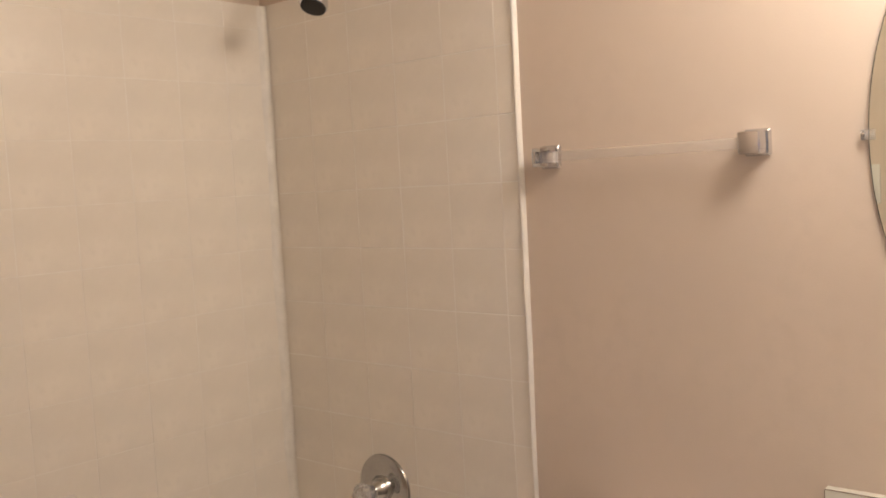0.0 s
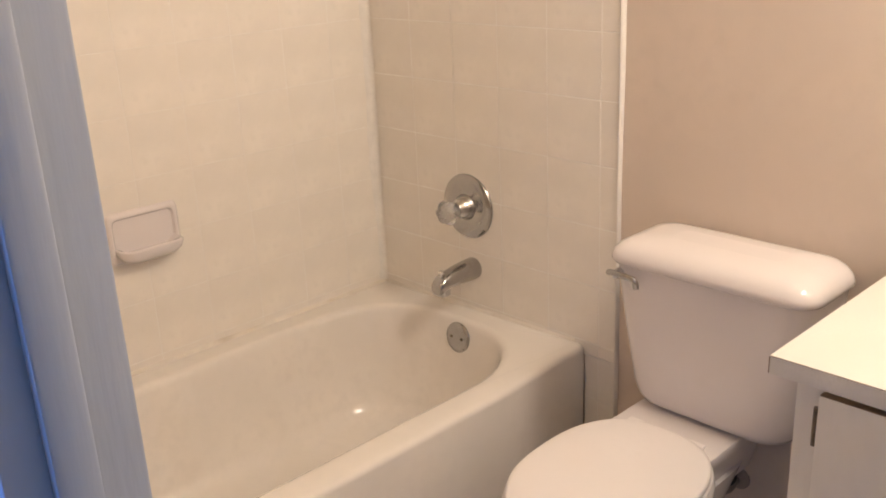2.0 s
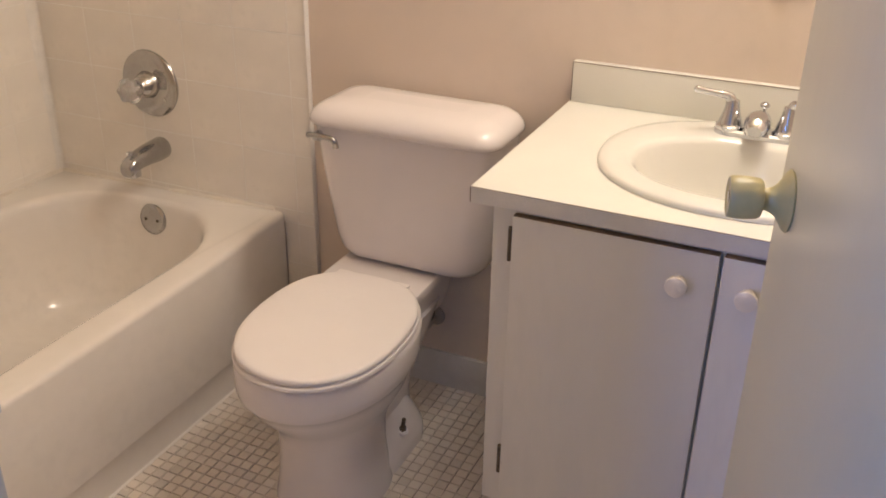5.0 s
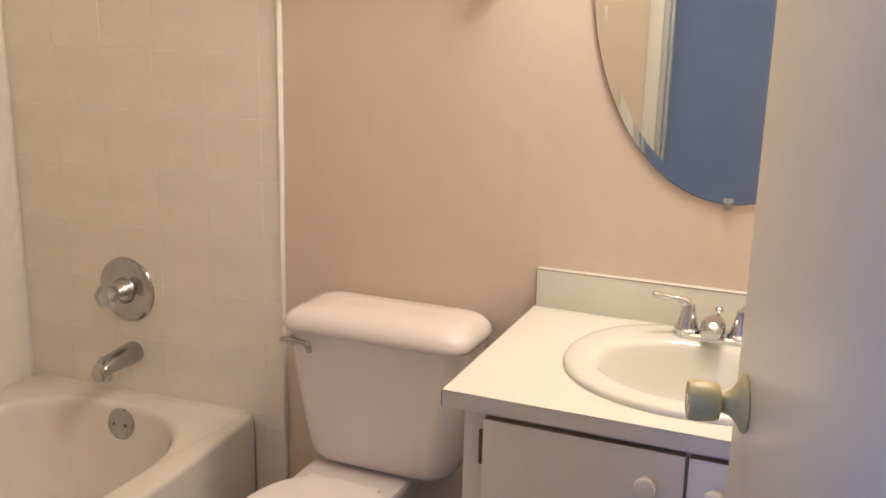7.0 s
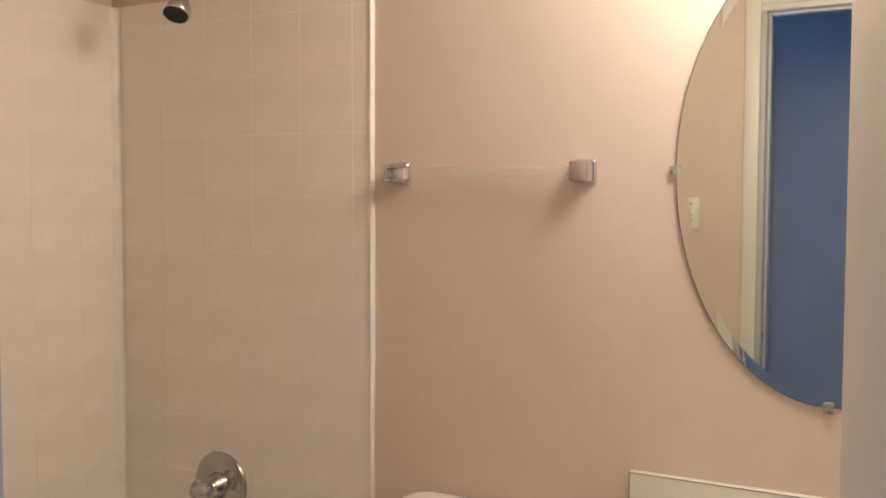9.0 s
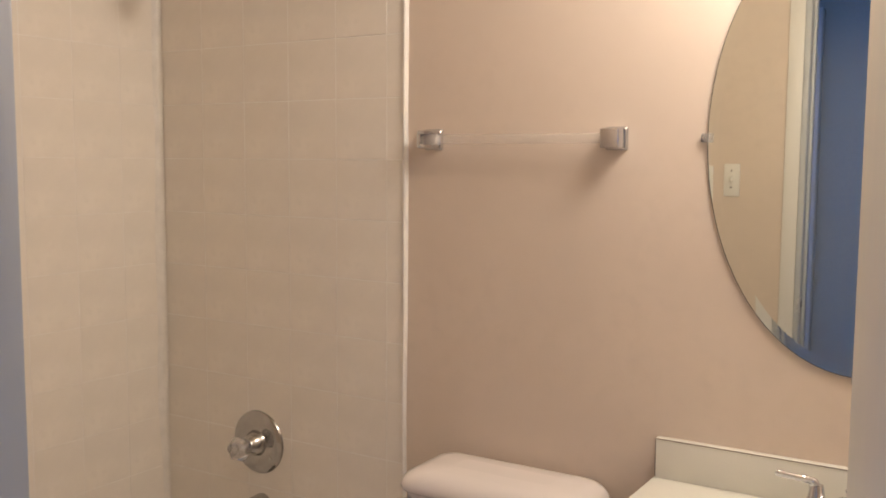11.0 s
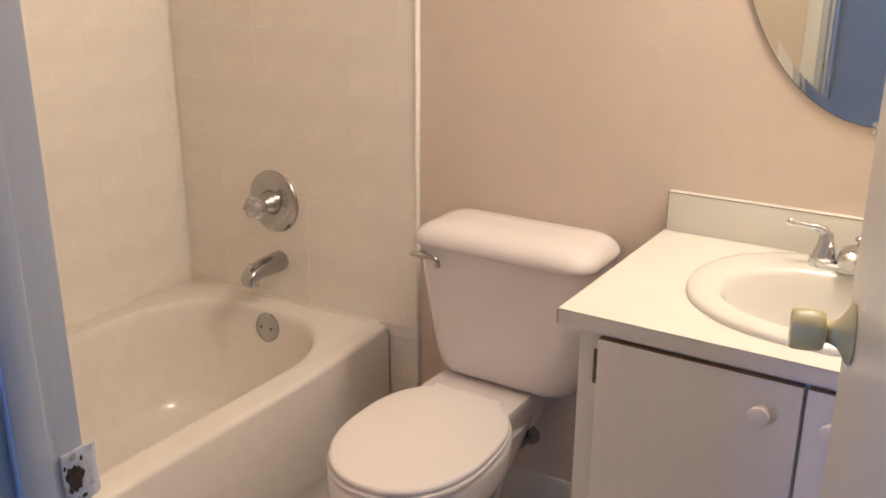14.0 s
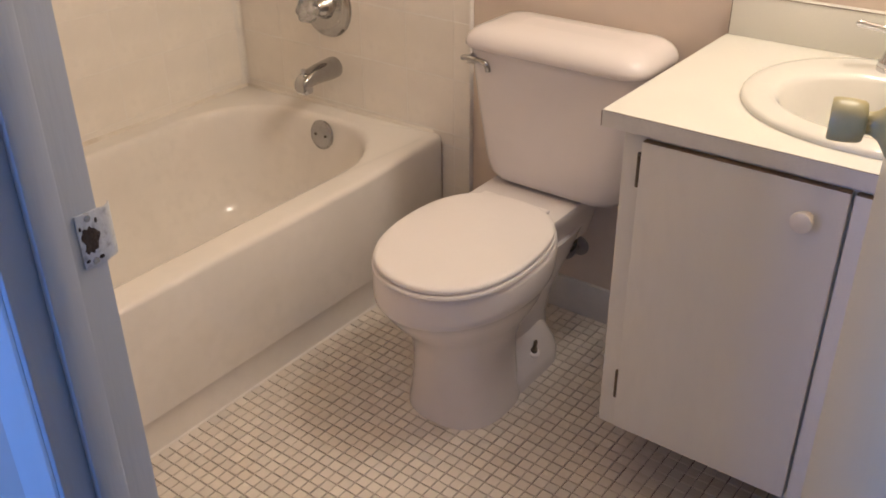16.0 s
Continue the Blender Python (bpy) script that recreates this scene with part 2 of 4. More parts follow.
def bent(points, steps=6):
    """A smooth line through points."""
    pts = [Vector(p) for p in points]
    out = []
    for i in range(len(pts) - 1):
        a, b, c, d = pts[max(i - 1, 0)], pts[i], pts[i + 1], pts[min(i + 2, len(pts) - 1)]
        for s in range(steps):
            t = s / steps
            out.append(0.5 * (2 * b + (c - a) * t + (2 * a - 5 * b + 4 * c - d) * t * t + (3 * b - a - 3 * c + d) * t ** 3))
    return out + [pts[-1]]


def structure(name, bm, material, label, category, smooth=40, m=None):
    return part(name, bm, material, None, label, smooth, m, "structure", category)


# ---- the room ----
X1, YF, TOP = 2.305, -1.4865, 2.42          # right wall, front wall, ceiling
DL, DR, HEAD = 1.518, 2.199, 2.108        # the door's opening
HY = -1.562                               # hall face of the front wall
TILE_TOP, TILE_END = 2.0, 0.862
BACK = -0.009                             # face of the back wall's tiles

floor = structure("floor", box((-0.1, HY, -0.12), (X1 + 0.1, 0.1, -0.004)), FLOORGROUT, "small square mosaic tile floor with dark grout", "floor")
wall_back = structure("wall_back", box((-0.1, 0, 0), (X1 + 0.1, 0.1, TOP)), PAINT, "cream painted bathroom wall with a tiled tub end", "wall")
wall_left = structure("wall_left", box((-0.12, HY, 0), (-0.02, 0, TOP)), PAINT, "tub side wall with white glazed tiles", "wall")
structure("wall_right", box((X1, YF, 0), (X1 + 0.1, 0, TOP)), PAINT, "plain cream painted wall", "wall")
structure("wall_front", join(box((-0.02, HY, 0), (DL - 0.02, YF, TOP)), box((DR + 0.02, HY, 0), (X1, YF, TOP)), box((DL - 0.02, HY, HEAD + 0.02), (DR + 0.02, YF, TOP))),
          PAINT, "cream painted wall round the bathroom door", "wall")
structure("ceiling", box((-0.12, HY, TOP), (X1 + 0.1, 0.1, TOP + 0.1)), CEIL, "plain painted ceiling", "ceiling")
structure("baseboard", box((TILE_END + 0.012, -0.012, 0), (1.546, 0, 0.100), 0.003), BASEPAINT, "grey white painted baseboard", "baseboard")

# the room outside the door
HX0, HX1, HF = 0.35, 3.1, -3.0
structure("hall_floor", box((HX0 - 0.1, HF - 0.2, -0.12), (HX1 + 0.1, HY, -0.006)), CARPET, "dull carpet outside the bathroom", "floor")
structure("hall_ceiling", box((HX0 - 0.1, HF - 0.2, TOP), (HX1 + 0.1, HY, TOP + 0.1)), CEIL, "plain ceiling outside the bathroom", "ceiling")
structure("hall_wall_left", box((HX0 - 0.1, HF, 0), (HX0, HY, TOP)), HALLPAINT, "plain wall outside the bathroom", "wall")
structure("hall_wall_right", box((HX1, HF, 0), (HX1 + 0.1, HY, TOP)), HALLPAINT, "plain wall outside the bathroom", "wall")
structure("hall_wall_side", box((X1 + 0.1, HY, 0), (HX1 + 0.1, HY + 0.1, TOP)), HALLPAINT, "plain wall outside the bathroom", "wall")
WX0, WX1, WZ0, WZ1 = 0.68, 1.16, 0.85, 2.0
VX2, VX3 = 2.34, 2.90
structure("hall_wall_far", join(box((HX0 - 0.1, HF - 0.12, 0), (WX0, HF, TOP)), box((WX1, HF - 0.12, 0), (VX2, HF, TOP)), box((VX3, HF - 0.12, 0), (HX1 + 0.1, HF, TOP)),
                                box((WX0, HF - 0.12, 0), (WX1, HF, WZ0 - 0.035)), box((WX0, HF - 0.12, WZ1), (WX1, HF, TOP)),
                                box((VX2, HF - 0.12, 0), (VX3, HF, WZ0 - 0.035)), box((VX2, HF - 0.12, WZ1), (VX3, HF, TOP))), DIMFARPAINT, "far wall with two windows, its paint darkened in place of dimmer light", "wall")


def window(name, x0, x1, wide, narrow):
    win = thing(name, (x0 + x1) / 2, HF, WZ0, "white framed window with its blue daylight opening out of view", "window", kind="structure")
    part("window_frame", join(box((x1, HF, 0), (x1 + wide, HF + 0.06, WZ1 + 0.22), 0.003), box((x0 - narrow, HF, WZ0 - 0.06), (x0, HF + 0.02, WZ1 + 0.06), 0.003),
                              box((x0, HF, WZ1), (x1, HF + 0.02, WZ1 + 0.06), 0.003)), TRIM, win)
    part("window_sill", box((x0 + 0.001, HF - 0.1, WZ0 - 0.035), (x1 - 0.001, HF + 0.05, WZ0 - 0.001), 0.004), TRIM, win)


window("window_1", WX0, WX1, 0.135, 0.06)
# added window, only an opening for the weak fill lamp on the right
window("fill_window", VX2, VX3, 0.06, 0.06)

# ---- door frame and door ----
frame_thing = thing("door_frame", DL, YF, 0, "white painted door frame with layered brush marks", "door frame", kind="structure")
JT = YF + 0.0125                          # bathroom edge of the jambs
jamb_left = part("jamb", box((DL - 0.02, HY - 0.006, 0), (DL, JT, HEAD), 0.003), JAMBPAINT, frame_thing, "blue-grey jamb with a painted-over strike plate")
part("jamb", box((DR, HY - 0.006, 0), (DR + 0.02, JT, HEAD), 0.0015), TRIM, frame_thing)
part("head_jamb", box((DL - 0.02, HY - 0.006, HEAD), (DR + 0.02, JT, HEAD + 0.02), 0.0015), TRIM, frame_thing)
SY0, SY1 = JT - 0.066, JT - 0.036
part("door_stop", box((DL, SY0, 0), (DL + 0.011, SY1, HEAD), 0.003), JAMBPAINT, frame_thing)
part("door_stop", box((DR - 0.011, SY0, 0), (DR, SY1, HEAD), 0.003), TRIM, frame_thing)
part("door_stop", box((DL + 0.011, SY0, HEAD - 0.011), (DR - 0.011, SY1, HEAD), 0.003), TRIM, frame_thing)
part("casing", box((DL - 0.071, YF, 0), (DL - 0.0202, YF + 0.0115, HEAD + 0.066), 0.003), TRIM, frame_thing)
part("casing", box((DR + 0.0202, YF, 0), (DR + 0.086, YF + 0.012, HEAD + 0.066), 0.003), TRIM, frame_thing)
part("casing", box((DL - 0.02, YF, HEAD + 0.0202), (DR + 0.02, YF + 0.012, HEAD + 0.066), 0.003), TRIM, frame_thing)


def hall_casing(x0, x1):
    """Hall casing with a stepped and rounded profile."""
    s = 1 if x1 > x0 else -1
    w = abs(x1 - x0)
    prof = [(0, 0), (0, 0.007), (0.002, 0.009), (0.006, 0.010), (0.012, 0.0105), (w * 0.5, 0.012), (w - 0.006, 0.015), (w - 0.001, 0.013), (w, 0.010), (w, 0)]
    return loft([[(x0 + s * u, HY - v, z) for u, v in prof] for z in (0, HEAD + 0.06)])


part("casing", hall_casing(DL - 0.008, DL - 0.066), TRIM, frame_thing, "moulded casing in blue daylight", smooth=25)
part("casing", hall_casing(DR + 0.008, DR + 0.066), TRIM, frame_thing, smooth=25)
part("casing", box((DL - 0.008, HY - 0.015, HEAD + 0.008), (DR + 0.008, HY, HEAD + 0.066), 0.003), TRIM, frame_thing)

# strike plate, with its lip bent round the jamb's edge
SZ, SYC = 0.986, JT - 0.0140
plate = part("strike_plate", join(box((DL, JT - 0.024, SZ - 0.0255), (DL + 0.0022, JT + 0.001, SZ + 0.0255), 0.0009),
                                  loft([[(DL + 0.0022 - dx, JT + dy, SZ - 0.024 + dz * 0.048) for dz in (0, 1)] + [(DL + 0.0002 - dx, JT + dy, SZ + 0.024 - dz * 0.048) for dz in (0, 1)]
                                        for dx, dy in ((0, 0), (0.0006, 0.006), (0.003, 0.011), (0.007, 0.014))])),
             STRIKE, jamb_left, "worn strike plate smeared with white paint")
# no recess is cut: a near-black patch gives the latch hole's shade
hole = [(0.0080 * math.cos(a) * (1 + 0.20 * math.sin(3 * a + 1) + 0.14 * math.sin(7 * a)), 0.0140 * math.sin(a) * (1 + 0.14 * math.cos(2 * a) + 0.10 * math.cos(9 * a))) for a in [2 * math.pi * i / 40 for i in range(40)]]
part("latch_hole", loft([[(DL + 0.0024, SYC + u, SZ + v) for u, v in hole], [(DL + 0.0027, SYC + u * 0.85, SZ + v * 0.85) for u, v in hole]]), HOLE, jamb_left, "ragged dark patch painted as the shade in the latch hole")
for u, v, w, h in ((-0.006, -0.0185, 0.0025, 0.0016), (0.0075, -0.019, 0.003, 0.0022), (0.0085, 0.016, 0.0015, 0.003), (-0.0075, 0.013, 0.0015, 0.0025)):
    part("chip", turned([(1.0, 0), (0.8, 0.15), (0.0, 0.2)], 9), HOLE, jamb_left, m=pose(DL + 0.0021, SYC + u, SZ + v, 0, 90, 0) @ Matrix.Diagonal((h, w, 0.002, 1)))
for dz in (-0.0205, 0.0205):
    part("screw", turned([(0.0032, 0), (0.0030, 0.0007), (0.0012, 0.0009)], 12), DULL, jamb_left, m=pose(DL + 0.0023, SYC + 0.001, SZ + dz, 0, 90, 0))

# the door stands open into the bathroom
OPEN = 76.15
DM = pose(DR - 0.003, JT - 0.001, 0, 0, 0, -OPEN)
DW = 0.674
door = thing("door_1", DR - 0.003, JT, 0, "cream painted flush door standing open into the bathroom", "door")
leaf = part("door_leaf", box((-DW, -0.035, 0.012), (0, 0, HEAD - 0.004), 0.002), DOORPAINT, door, m=DM)
KZ = 1.010
door_knob = part("door_knob", turned([(0.0, 0), (0.032, 0.0), (0.0335, 0.002), (0.031, 0.005), (0.024, 0.009), (0.017, 0.014), (0.0135, 0.019), (0.0118, 0.023), (0.0118, 0.027), (0.0190, 0.0285),
                                      (0.0215, 0.032), (0.0225, 0.042), (0.0228, 0.054), (0.0222, 0.0605), (0.0205, 0.0625), (0.0180, 0.0615), (0.0, 0.061)], 40),
                 KNOB, door, "antique brass coloured round knob", m=DM @ pose(-DW + 0.062, -0.035, KZ, 90, 0, 0))
part("keyhole_ring", turned([(0.006, 0), (0.006, 0.0012), (0.003, 0.0016)], 16), DULL, door, m=DM @ pose(-DW + 0.062, -0.0960, KZ, 90, 0, 0))
part("latch_plate", box((-DW - 0.0012, -0.029, KZ - 0.028), (-DW, -0.006, KZ + 0.028), 0.0004), DULL, door, m=DM)
for hz in (0.25, 1.02, 1.80):
    part("door_hinge", turned([(0.006, -0.045), (0.006, 0.045)], 12), DULL, door, m=DM @ pose(0.004, 0.006, hz))

switch = thing("light_switch", 1.268, YF, 1.417, "cream plastic light switch plate on the wall", "light switch")
part("plate", box((1.241, YF, 1.355), (1.297, YF + 0.005, 1.471), 0.002), SWITCHW, switch)
part("toggle", box((1.264, YF + 0.004, 1.407), (1.272, YF + 0.016, 1.427), 0.001), SWITCHW, switch)
for dz in (-0.03, 0.03):
    part("screw", turned([(0.003, 0), (0.0025, 0.001)], 10), DULL, switch, m=pose(1.268, YF + 0.0045, 1.417 + dz, -90, 0, 0))

# ---- tub ----
tub = thing("bathtub", 0.38, -0.75, 0, "cream white enamel bathtub with a plain apron", "bathtub")
TX, TYF, TYB = 0.772, YF + 0.004, -0.0078
rings = []
for dx, z in ((0.014, 0.0), (0.014, 0.088), (0.012, 0.091), (0.002, 0.094), (0.0, 0.100), (0.0, 0.24), (0.0, 0.386), (0.0012, 0.392), (0.0045, 0.3965), (0.010, 0.3995), (0.020, 0.4015), (0.032, 0.4020)):
    rings.append(rrect(0.0, TX - dx, TYF, TYB, 0.008, z, 8, 24))
for x0, x1, y0, y1, r, z in ((0.072, 0.706, -1.41, -0.066, 0.235, 0.4020), (0.079, 0.699, -1.40, -0.073, 0.232, 0.4012), (0.086, 0.692, -1.395, -0.080, 0.23, 0.398), (0.091, 0.687, -1.39, -0.085, 0.228, 0.391), (0.095, 0.683, -1.385, -0.089, 0.226, 0.378),
                             (0.106, 0.668, -1.36, -0.106, 0.22, 0.30), (0.122, 0.645, -1.32, -0.126, 0.21, 0.20), (0.145, 0.618, -1.26, -0.150, 0.19, 0.125), (0.165, 0.592, -1.22, -0.172, 0.165, 0.095),
                             (0.195, 0.558, -1.18, -0.205, 0.14, 0.080), (0.25, 0.50, -1.08, -0.30, 0.10, 0.074)):
    rings.append(rrect(x0, x1, y0, y1, r, z, 8, 24))


def sag(x, y, z):
    """The rim falls a little towards the wall side and along the open front."""
    s = min(1.0, max(0.0, (-0.05 - y) / 0.30))
    front = 0.016 * s * s * (3 - 2 * s) * max(0.0, (x / TX - 0.6) / 0.4) * max(0.0, (z - 0.25) / 0.15)
    return (x, y, z - 0.018 * (1 - x / TX) * z / 0.4 - front)


rings = [[sag(*p) for p in ring] for ring in rings]
part("tub_body", loft(rings), TUBWHITE, tub, smooth=50)
OV = pose(0.407, -0.094, 0.342, 83, 0, 0)
over = part("overflow_plate", turned([(0.0, 0.0), (0.0425, 0.0), (0.0435, 0.003), (0.041, 0.0065), (0.034, 0.0085), (0.016, 0.0095), (0.0, 0.0085)], 40), DIMCHROME, tub, "round chrome overflow plate", m=OV)
for dx in (-0.019, 0.019):
    part("screw", turned([(0.0042, 0), (0.0040, 0.0014), (0.0, 0.002)], 12), BRASS, over, m=OV @ pose(dx, 0, 0.0092))
part("drain", turned([(0.0, 0.0), (0.03, 0.0), (0.03, 0.003), (0.022, 0.004), (0.0, 0.002)], 28), CHROME, tub, "chrome drain ring", m=pose(0.375, -0.33, 0.0742))

part("caulk_line", loft([[(TX - 0.0145, y, -0.004), (TX - 0.0085, y, -0.004), (TX - 0.010, y, 0.0015), (TX - 0.0145, y, 0.004)] for y in (TYF + 0.002, TYB - 0.002)]), TUBWHITE, tub)

# ---- shower fittings ----
VC = Vector((0.380, BACK, 0.692))
valve = thing("shower_valve", *VC, "round chrome shower valve with a clear acrylic handle", "valve")
VM = pose(*VC, 90, 0, 0)
part("escutcheon", turned([(0.0, 0.0), (0.088, 0.0), (0.0892, 0.003), (0.0875, 0.0075), (0.080, 0.011), (0.060, 0.0135), (0.0, 0.016)], 56), DIMCHROME, valve, m=VM)
part("sleeve", turned([(0.037, 0.012), (0.0355, 0.018), (0.030, 0.032), (0.0235, 0.046), (0.021, 0.049), (0.020, 0.053), (0.0, 0.054)], 32), DIMCHROME, valve, m=VM)
lobes = []
for r0, h in ((0.014, 0.050), (0.019, 0.056), (0.0275, 0.066), (0.031, 0.078), (0.030, 0.090), (0.025, 0.098), (0.018, 0.101), (0.013, 0.0985)):
    lobes.append([(r0 * (1 + 0.10 * math.cos(6 * a)) * math.cos(a), r0 * (1 + 0.10 * math.cos(6 * a)) * math.sin(a), h) for a in [2 * math.pi * i / 36 for i in range(36)]])
knob = part("handle", loft(lobes), HAZY, valve, "clear fluted acrylic knob", m=VM)
part("cap", turned([(0.011, 0.094), (0.0125, 0.097), (0.0125, 0.1015), (0.0, 0.1025)], 20), HAZY, knob, m=VM)
part("stem", turned([(0.0075, 0.05), (0.0075, 0.068)], 14), CHROME, knob, m=VM)
for a in (215, 325):
    part("screw", turned([(0.0045, 0), (0.004, 0.0015), (0.0, 0.002)], 12), DULL, valve, m=VM @ pose(0.062 * math.cos(radians(a)), 0.062 * math.sin(radians(a)), 0.0128))

PX, PZ = 0.391, 0.517
spout = thing("tub_spout", PX, BACK, PZ, "chrome tub spout with a diverter knob", "spout")
rings = []
for y, w, h, zc, sq in ((0.0, 0.0295, 0.0295, 0.0, 2), (0.004, 0.0305, 0.0305, 0.0, 2), (0.03, 0.0295, 0.030, -0.001, 2.1), (0.07, 0.0270, 0.026, -0.001, 2.3), (0.10, 0.0245, 0.0225, -0.004, 2.6), (0.122, 0.0230, 0.0210, -0.009, 2.8),
                     (0.136, 0.0220, 0.0195, -0.015, 3.0), (0.143, 0.0205, 0.0165, -0.019, 3.0), (0.146, 0.017, 0.012, -0.021, 3.0)):
    rings.append([(PX + p[0], BACK - y, PZ + zc + p[1]) for p in oval(0, 0, w, h, 0, sq, 32)])
part("spout_body", loft(rings), DIMCHROME, spout, smooth=50)
part("outlet", loft([rrect(PX - 0.0195, PX + 0.0195, BACK - 0.141, BACK - 0.108, 0.007, PZ + h, 4, 3) for h in (-0.016, -0.036, -0.040)] + [rrect(PX - 0.0155, PX + 0.0155, BACK - 0.137, BACK - 0.112, 0.005, PZ + h, 4, 3) for h in (-0.040, -0.02)]), CHROME, spout)
part("diverter_knob", turned([(0.004, 0), (0.004, 0.008), (0.008, 0.010), (0.0085, 0.014), (0.007, 0.017), (0.0, 0.018)], 18), CHROME, spout, m=pose(PX, BACK - 0.124, PZ + 0.009))

shower = thing("wall_shower", 0.37, 0, 2.03, "chrome shower with a black spray face on a bent arm", "shower")
arm_pts = bent([(0.367, 0.0, 2.045), (0.367, -0.05, 2.045), (0.370, -0.095, 2.03), (0.377, -0.122, 2.00), (0.380, -0.130, 1.985)])
part("arm", tube(arm_pts, 0.0105), CHROME, shower)
part("flange", turned([(0.029, 0.0), (0.028, 0.004), (0.016, 0.010), (0.012, 0.011)], 28), CHROME, shower, m=pose(0.367, 0.0, 2.045, 90, 0, 0))
HM = pose(0.380, -0.130, 1.985, 152, -8, 0)
head = part("head", turned([(0.0, -0.008), (0.013, -0.006), (0.0165, 0.004), (0.015, 0.014), (0.0165, 0.018), (0.024, 0.030), (0.0315, 0.048), (0.0345, 0.062), (0.0345, 0.070), (0.032, 0.073), (0.0, 0.073)], 36), CHROME, shower, m=HM)
part("spray_face", turned([(0.0, 0.0725), (0.0305, 0.0725), (0.0305, 0.0765), (0.026, 0.078), (0.0, 0.077)], 32), DARK, head, "black rubber spray face", m=HM)

# ---- soap dish on the side wall ----
LEAN = 0.0


def side(y, z, depth=0.0):
    """A pose on the side wall's tile face; local x runs along the room, local y into the wall."""
    return pose(0.0, 0, 0.40, 0, LEAN, 0) @ pose(0.009 + depth, y, z - 0.40, 0, 0, 90)


dish = thing("soap_dish", 0.02, -0.752, 0.68, "white ceramic soap dish set into the tiled wall", "soap dish")
DMX = side(-0.758, 0.737)
outer = [(-0.094, 0.094, 0.063, 0.0), (-0.093, 0.093, 0.062, 0.004), (-0.089, 0.089, 0.058, 0.009), (-0.084, 0.084, 0.053, 0.0115), (-0.080, 0.080, 0.049, 0.0105), (-0.076, 0.076, 0.045, 0.003)]
part("dish_back", loft([[(p[0], -d, p[1]) for p in rrect(a, b, -h, h, 0.014, 0, 5, 3)] for a, b, h, d in outer]), CHINA, dish, m=DMX)
tray = []
for z, w, d in ((-0.064, 0.046, 0.012), (-0.062, 0.056, 0.030), (-0.054, 0.068, 0.048), (-0.042, 0.077, 0.058), (-0.030, 0.081, 0.062), (-0.024, 0.081, 0.062), (-0.021, 0.077, 0.057), (-0.026, 0.068, 0.048), (-0.036, 0.056, 0.036)):
    tray.append([(p[0], -max(p[1], 0.002), z) for p in rrect(-w, w, -0.02, d, 0.028, z, 6, 3)])
part("tray", loft(tray), CHINA, dish, m=DMX)
for i in range(7):
    part("ridge", box((-0.05 + i * 0.0165 - 0.003, -0.038, -0.042), (-0.05 + i * 0.0165 + 0.003, -0.008, -0.036), 0.0015), CHINA, dish, m=DMX)

# ---- toilet ----
TC, TK = 1.173, 1.206                     # middle of the bowl and of the tank
toilet = thing("toilet", TC, -0.40, 0, "white china toilet with its lid closed", "toilet")
BOWL = ((-0.457, 0.118, 0.126, 0.0, 2.5), (-0.457, 0.1175, 0.1255, 0.012, 2.5), (-0.457, 0.111, 0.122, 0.04, 2.5), (-0.457, 0.104, 0.120, 0.11, 2.4), (-0.456, 0.104, 0.124, 0.17, 2.3), (-0.452, 0.112, 0.142, 0.205, 2.2),
        (-0.448, 0.128, 0.170, 0.238, 2.1), (-0.452, 0.143, 0.194, 0.268, 2.1), (-0.456, 0.152, 0.210, 0.295, 2.1), (-0.458, 0.157, 0.218, 0.312, 2.1), (-0.459, 0.163, 0.225, 0.319, 2.1), (-0.460, 0.168, 0.230, 0.328, 2.1),
        (-0.460, 0.170, 0.232, 0.345, 2.1), (-0.460, 0.170, 0.232, 0.388, 2.1), (-0.460, 0.167, 0.229, 0.396, 2.1), (-0.460, 0.160, 0.222, 0.400, 2.1))
bowl = part("bowl", loft([oval(TC + 0.008 * max(0.0, (z - 0.2) / 0.2), cy, a, b, z, p) for cy, a, b, z, p in BOWL]), CHINA, toilet, smooth=60)
part("deck", loft([rrect(TC - 0.085, TC + 0.085, -0.33, -0.045, 0.03, 0.29), rrect(TC - 0.105, TC + 0.098, -0.36, -0.035, 0.03, 0.345), rrect(TC - 0.121, TC + 0.112, -0.375, -0.03, 0.02, 0.385),
                   rrect(TC - 0.125, TC + 0.116, -0.375, -0.03, 0.014, 0.4085), rrect(TC - 0.123, TC + 0.114, -0.372, -0.033, 0.012, 0.4125)]), CHINA, toilet, smooth=40)
part("trapway", loft([oval(TC, -0.29, 0.064, 0.14, 0.03, 2.8), oval(TC, -0.30, 0.066, 0.14, 0.12, 2.6), oval(TC, -0.29, 0.080, 0.15, 0.20, 2.6), oval(TC, -0.25, 0.095, 0.17, 0.27, 2.6), oval(TC, -0.22, 0.105, 0.17, 0.33, 2.8)]), CHINA, toilet, smooth=60)
part("foot", loft([rrect(TC - 0.112, TC + 0.106, -0.47, -0.150, 0.10, 0.0), rrect(TC - 0.112, TC + 0.106, -0.47, -0.150, 0.10, 0.020), rrect(TC - 0.109, TC + 0.104, -0.47, -0.154, 0.098, 0.036),
                   rrect(TC - 0.091, TC + 0.091, -0.46, -0.164, 0.084, 0.056), rrect(TC - 0.077, TC + 0.077, -0.44, -0.182, 0.07, 0.088), rrect(TC - 0.060, TC + 0.060, -0.42, -0.21, 0.05, 0.125)]), CHINA, toilet, smooth=60)
